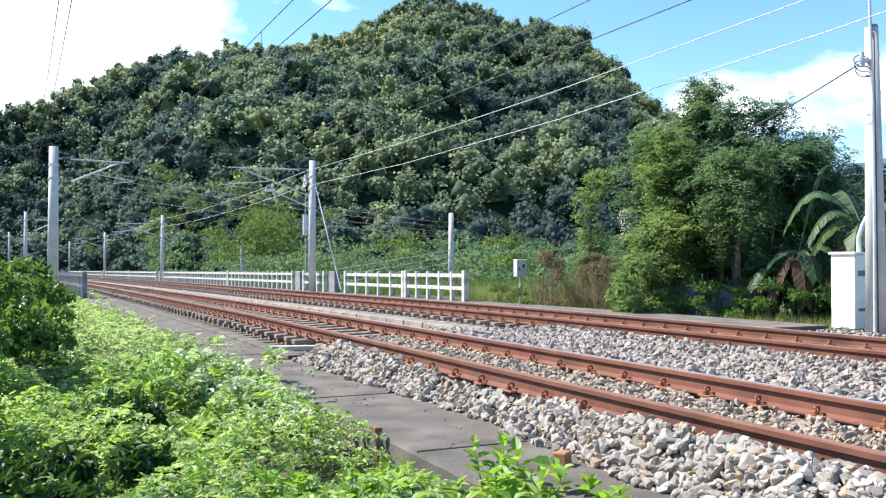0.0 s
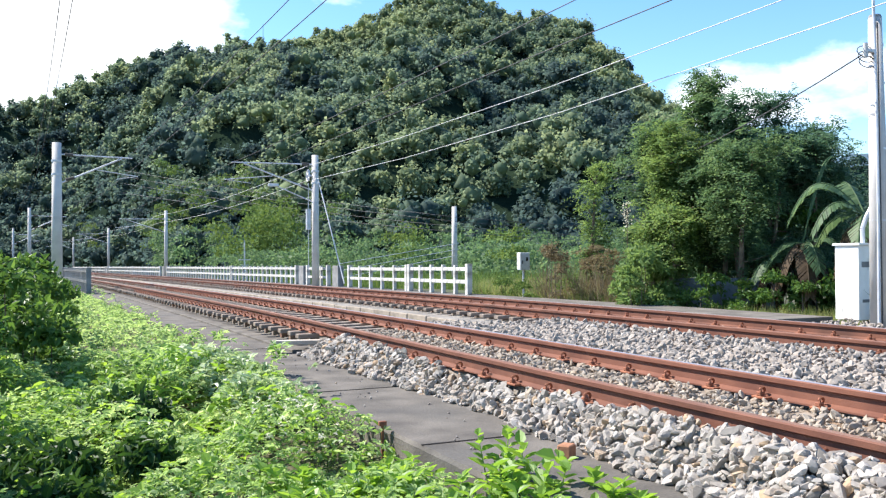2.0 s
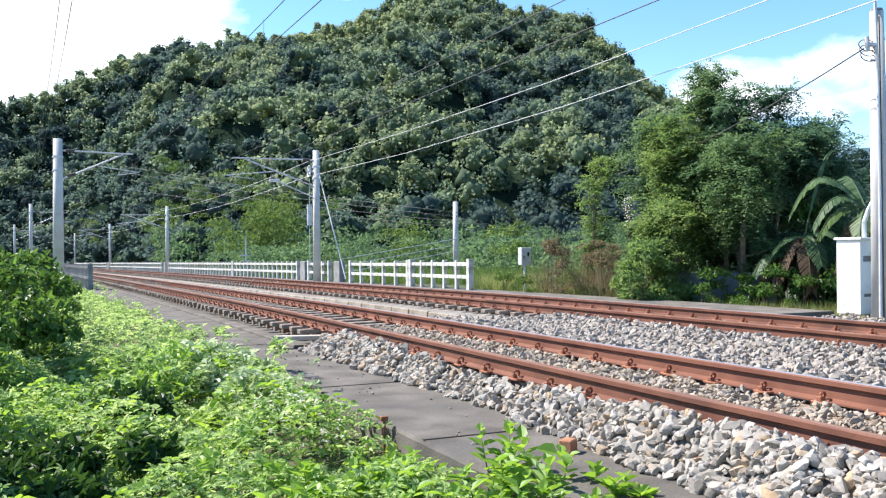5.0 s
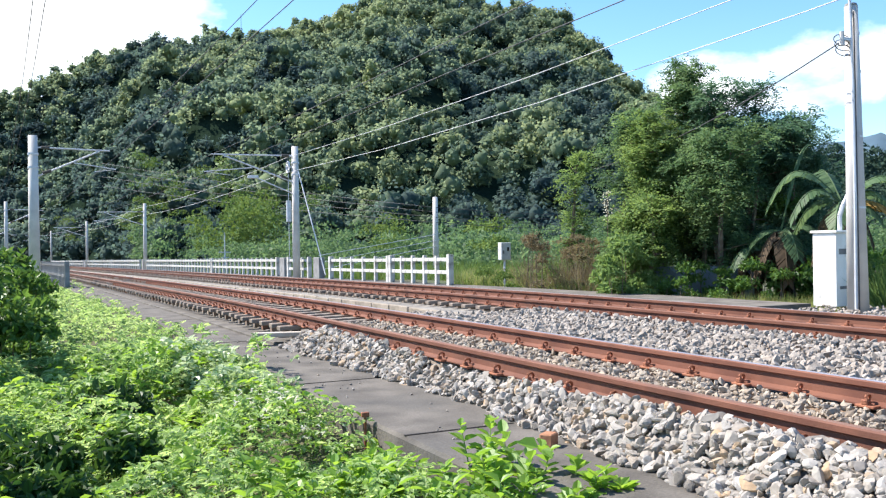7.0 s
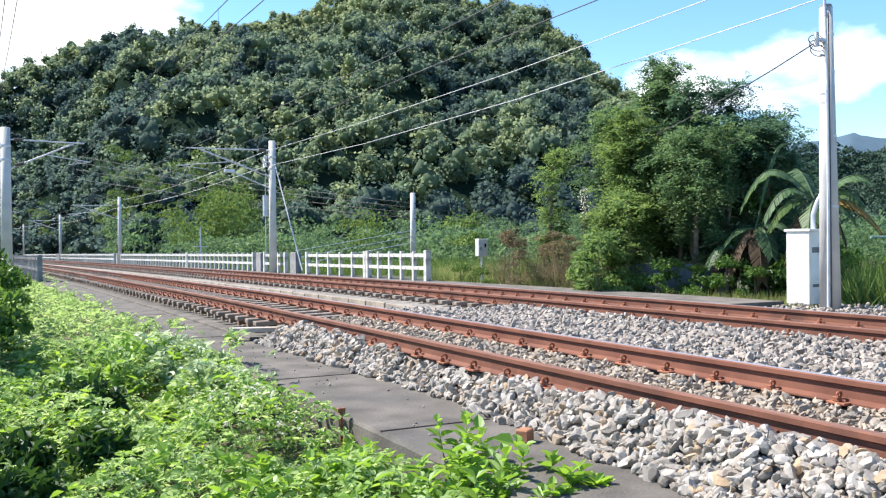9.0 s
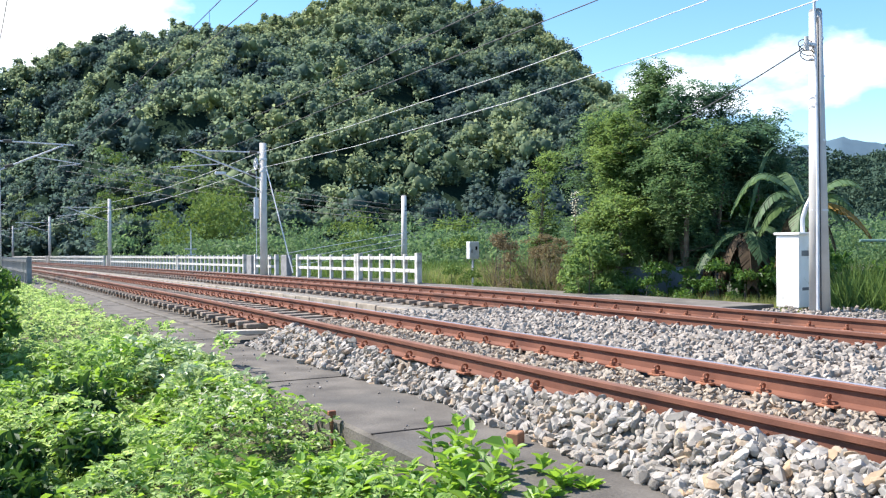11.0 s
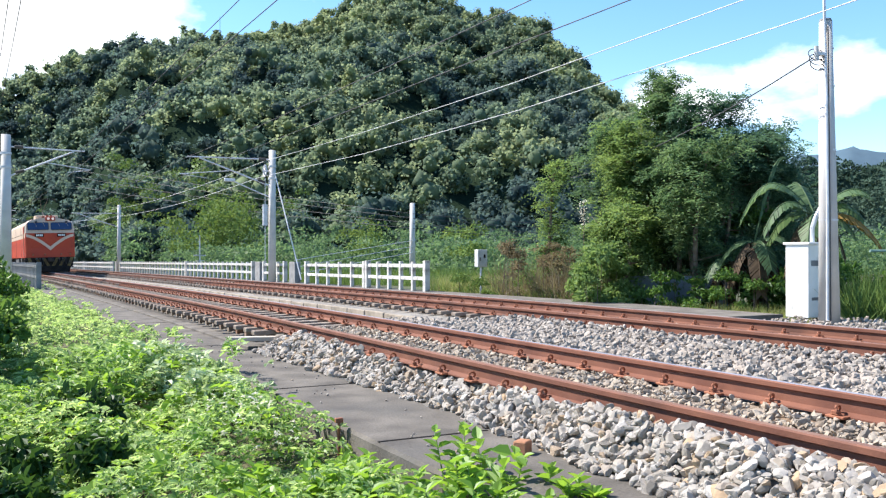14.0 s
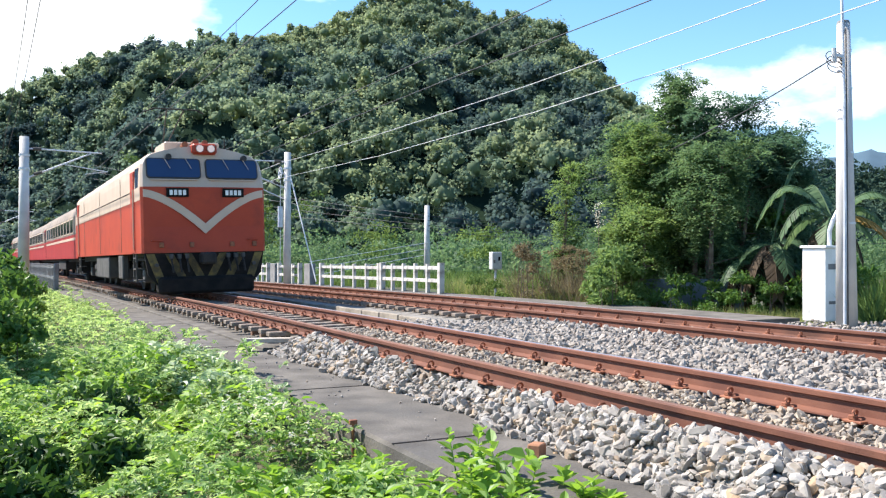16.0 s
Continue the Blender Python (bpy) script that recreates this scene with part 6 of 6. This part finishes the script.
    # striped skirt
    for end in (-1, 1):
        ys = sorted((end * (h2 - 0.16), end * (h2 - 0.05)))
        sk = part("skirt", loft([[(-1.38, y, 1.0), (1.38, y, 1.0), (1.30, y, 0.5), (1.0, y, 0.13), (-1.0, y, 0.13), (-1.30, y, 0.5)] for y in ys]), BLACK, e, "black skirt with worn yellow stripes")
        for sx in (-1, 1):
            for k in range(3):
                bm = bmesh.new()
                yf = end * (h2 - 0.045)
                x0 = sx * (1.35 - k * 0.42)
                x1 = x0 - sx * 0.19
                dx = -sx * 0.30
                pts = [(x0 + 0 * sx, yf, 0.98), (x1, yf, 0.98), (x1 + dx, yf, 0.42 if k else 0.18), (x0 + dx, yf, 0.42 if k else 0.18)]
                a = [bm.verts.new(q) for q in pts]
                bm.faces.new(a)
                g = bmesh.ops.extrude_face_region(bm, geom=bm.faces[:])
                bmesh.ops.translate(bm, verts=[v for v in g["geom"] if isinstance(v, bmesh.types.BMVert)], vec=(0, end * 0.012, 0))
                bmesh.ops.recalc_face_normals(bm, faces=bm.faces)
                part("yellow_stripe", bm, YELLOW, sk)
        part("coupler", box(-0.16, 0.16, min(end * (h2 - 0.1), end * (h2 + 0.42)), max(end * (h2 - 0.1), end * (h2 + 0.42)), 0.72, 1.0, 0.05), UNDER, e)
        part("pilot", box(-1.1, 1.1, min(end * (h2 - 0.3), end * (h2 + 0.12)), max(end * (h2 - 0.3), end * (h2 + 0.12)), 0.05, 0.45, 0.06), BLACK, e)
        for x in (-0.8, -0.62, -0.45, 0.5, 0.68, 0.85):
            part("brake_hose", pipe([(x, end * (h2 - 0.02), 0.95), (x, end * (h2 + 0.12), 0.78), (x + 0.03, end * (h2 + 0.14), 0.55)], 0.026), UNDER, e)
            part("hose_cock", box(x - 0.045, x + 0.045, min(end * h2, end * (h2 + 0.1)), max(end * h2, end * (h2 + 0.1)), 0.86, 0.97, 0.015), TANKG, e)
        for sx in (-1, 1):
            part("tail_lamp", tube((sx * 1.12, end * (h2 - 0.05), 0.72), (sx * 1.12, end * (h2 + 0.03), 0.72), 0.045, 0.045, 12), TANKG, e)
            part("rail_guard", box(sx * 0.57 - 0.06, sx * 0.57 + 0.06, min(end * (h2 - 0.2), end * (h2 - 0.08)), max(end * (h2 - 0.2), end * (h2 - 0.08)), 0.04, 0.25, 0.01), GALV, e)
    build_running_gear(e, LOCO_L, (-4.6, 4.6), 3, 1.0)
    for sx in (-1, 1):
        x0, x1 = sorted((sx * 0.95, sx * 1.38))
        part("equipment_box", box(x0, x1, -1.6, 1.6, 0.32, 0.95, 0.03), TANKG, e)
        part("air_tank", tube((sx * 1.1, 1.8, 0.62), (sx * 1.1, 3.0, 0.62), 0.2, 0.2, 14), UNDER, e)
        x0, x1 = sorted((sx * 1.25, sx * 1.42))
        part("sandbox", box(x0, x1, -h2 + 3.4, -h2 + 4.2, 0.35, 0.98, 0.03), TANKG, e)
        for y in (-h2 + 1.05, h2 - 1.5):
            for z in (0.35, 0.62, 0.88):
                part("step", box(min(sx * 1.2, sx * 1.42), max(sx * 1.2, sx * 1.42), y, y + 0.45, z, z + 0.03), TANKG, e)
            for dy in (0, 0.42):
                part("step_bar", box(min(sx * 1.38, sx * 1.42), max(sx * 1.38, sx * 1.42), y + dy, y + dy + 0.035, 0.33, 1.0), TANKG, e)
    return e


def build_running_gear(e, length, at, axles, floor):
    part("underframe", box(-1.15, 1.15, -length / 2 + 0.25, length / 2 - 0.25, floor - 0.18, floor + 0.02), UNDER, e)
    for c in at:
        bg = part("bogie", box(-0.92, 0.92, c - 1.5 * (axles - 1) / 1.4, c + 1.5 * (axles - 1) / 1.4, 0.42, 0.66, 0.04), UNDER, e)
        for k in range(axles):
            y = c + (k - (axles - 1) / 2) * (1.6 if axles == 3 else 2.1)
            for sx in (-1, 1):
                part("wheel", tube((sx * 0.50, y, 0.43), (sx * 0.63, y, 0.43), 0.44, 0.42, 24), UNDER, bg)
                part("axle_box", box(min(sx * 0.9, sx * 1.1), max(sx * 0.9, sx * 1.1), y - 0.17, y + 0.17, 0.28, 0.60, 0.03), TANKG, bg)
                part("spring", tube((sx * 1.0, y + 0.32, 0.40), (sx * 1.0, y + 0.32, 0.80), 0.09, 0.09, 10), UNDER, bg)


def build_coach():
    e = tagged(empty("coach"), "red passenger coach with cream roof and white stripe", "railway coach", group="coaches of the train")
    hw, h2 = 1.42, COACH_L / 2
    low = [(hw, 0.95), (hw, 1.5), (hw, 1.95), (0.7, 1.95), (-0.7, 1.95), (-hw, 1.95), (-hw, 1.5), (-hw, 0.95), (-0.7, 0.95), (0.7, 0.95)]
    part("lower_body", loft([[(x, y, z) for x, z in low] for y in (-h2, h2)]), RED, e)
    win = [(hw, 1.95), (hw - 0.02, 2.72), (0.6, 2.72), (-0.6, 2.72), (-hw + 0.02, 2.72), (-hw, 1.95)]
    part("window_band", loft([[(x, y, z) for x, z in win] for y in (-h2, h2)]), ROOFG, e)
    up = [(hw - 0.02, 2.72), (hw - 0.10, 2.95), (hw * 0.85, 3.14), (hw * 0.55, 3.32), (hw * 0.2, 3.40)]
    up = up + [(-x, z) for x, z in reversed(up)]
    part("roof", loft([[(x, y, z) for x, z in up] for y in (-h2, h2)]), ROOFG, e)
    for y in (-6, -2, 2, 6):
        part("roof_unit", box(-0.55, 0.55, y - 0.8, y + 0.8, 3.34, 3.5, 0.05), ROOFG, e)
    for sx in (-1, 1):
        x0, x1 = sorted((sx * (hw + 0.001), sx * (hw + 0.008)))
        part("white_stripe", box(x0, x1, -h2 + 1.35, h2 - 1.35, 1.72, 1.83), CREAM, e)
        for k in range(10):
            y = -h2 + 2.3 + k * 1.6
            x0, x1 = sorted((sx * (hw - 0.06), sx * (hw + 0.006)))
            w = part("window", box(x0, x1, y, y + 1.2, 2.0, 2.66, 0.02), CREAM, e)
            x0, x1 = sorted((sx * (hw - 0.05), sx * (hw + 0.012)))
            part("pane", box(x0, x1, y + 0.05, y + 1.15, 2.05, 2.61, 0.015), DARKGLASS, w)
        for y in (-h2 + 0.35, h2 - 1.05):
            x0, x1 = sorted((sx * (hw - 0.08), sx * (hw + 0.005)))
            d = part("door", box(x0, x1, y, y + 0.7, 1.0, 2.70, 0.01), RED, e)
            x0, x1 = sorted((sx * (hw - 0.06), sx * (hw + 0.01)))
            part("door_gap", box(x0, x1, y + 0.02, y + 0.08, 1.02, 2.68), BLACK, d)
            part("pane", box(x0, x1, y + 0.16, y + 0.56, 1.95, 2.6), DARKGLASS, d)
            part("step", box(min(sx * 1.2, sx * 1.42), max(sx * 1.2, sx * 1.42), y, y + 0.7, 0.5, 0.54), UNDER, e)
    for end in (-1, 1):
        y0, y1 = sorted((end * h2, end * (h2 + 0.28)))
        part("gangway", box(-0.5, 0.5, y0, y1, 1.0, 3.0, 0.03), RUBBER, e)
    build_running_gear(e, COACH_L, (-6.6, 6.6), 2, 0.98)
    for sx in (-1, 1):
        x0, x1 = sorted((sx * 0.7, sx * 1.3))
        part("equipment_box", box(x0, x1, -2.5, 1.6, 0.42, 0.85, 0.03), UNDER, e)
    return e


LOCO = build_loco()
COACHES = [build_coach()]
for _k in range(2):
    COACHES.append(copy_thing(COACHES[0], pose(0, 0, 0)))

# the nose reaches NOSE_END at the clip's end, at an even pace
NOSE_END, PACE = 21.0, 19.9


def place_on_track(s):
    m = at_line(s, TRACK_A + 0.2 + 0.25 * min(max((s - 30) / 30, 0), 1), CANT / 2)
    fall = math.degrees(math.atan2(grade(s + 4) - grade(s - 4), 8.0))
    return m @ pose(0, 0, 0, fall, -math.degrees(math.atan2(CANT, GAUGE)), 0)


def motions():
    times = [0.5 * i for i in range(33)]
    back = LOCO_L / 2
    train = [(LOCO, back)]
    at = LOCO_L + 0.7
    for c in COACHES:
        train.append((c, at + COACH_L / 2))
        at += COACH_L + 0.6
    for thing, offset in train:
        walk(thing, [(t, place_on_track(NOSE_END + PACE * (16.0 - t) + offset)) for t in times])


motions()
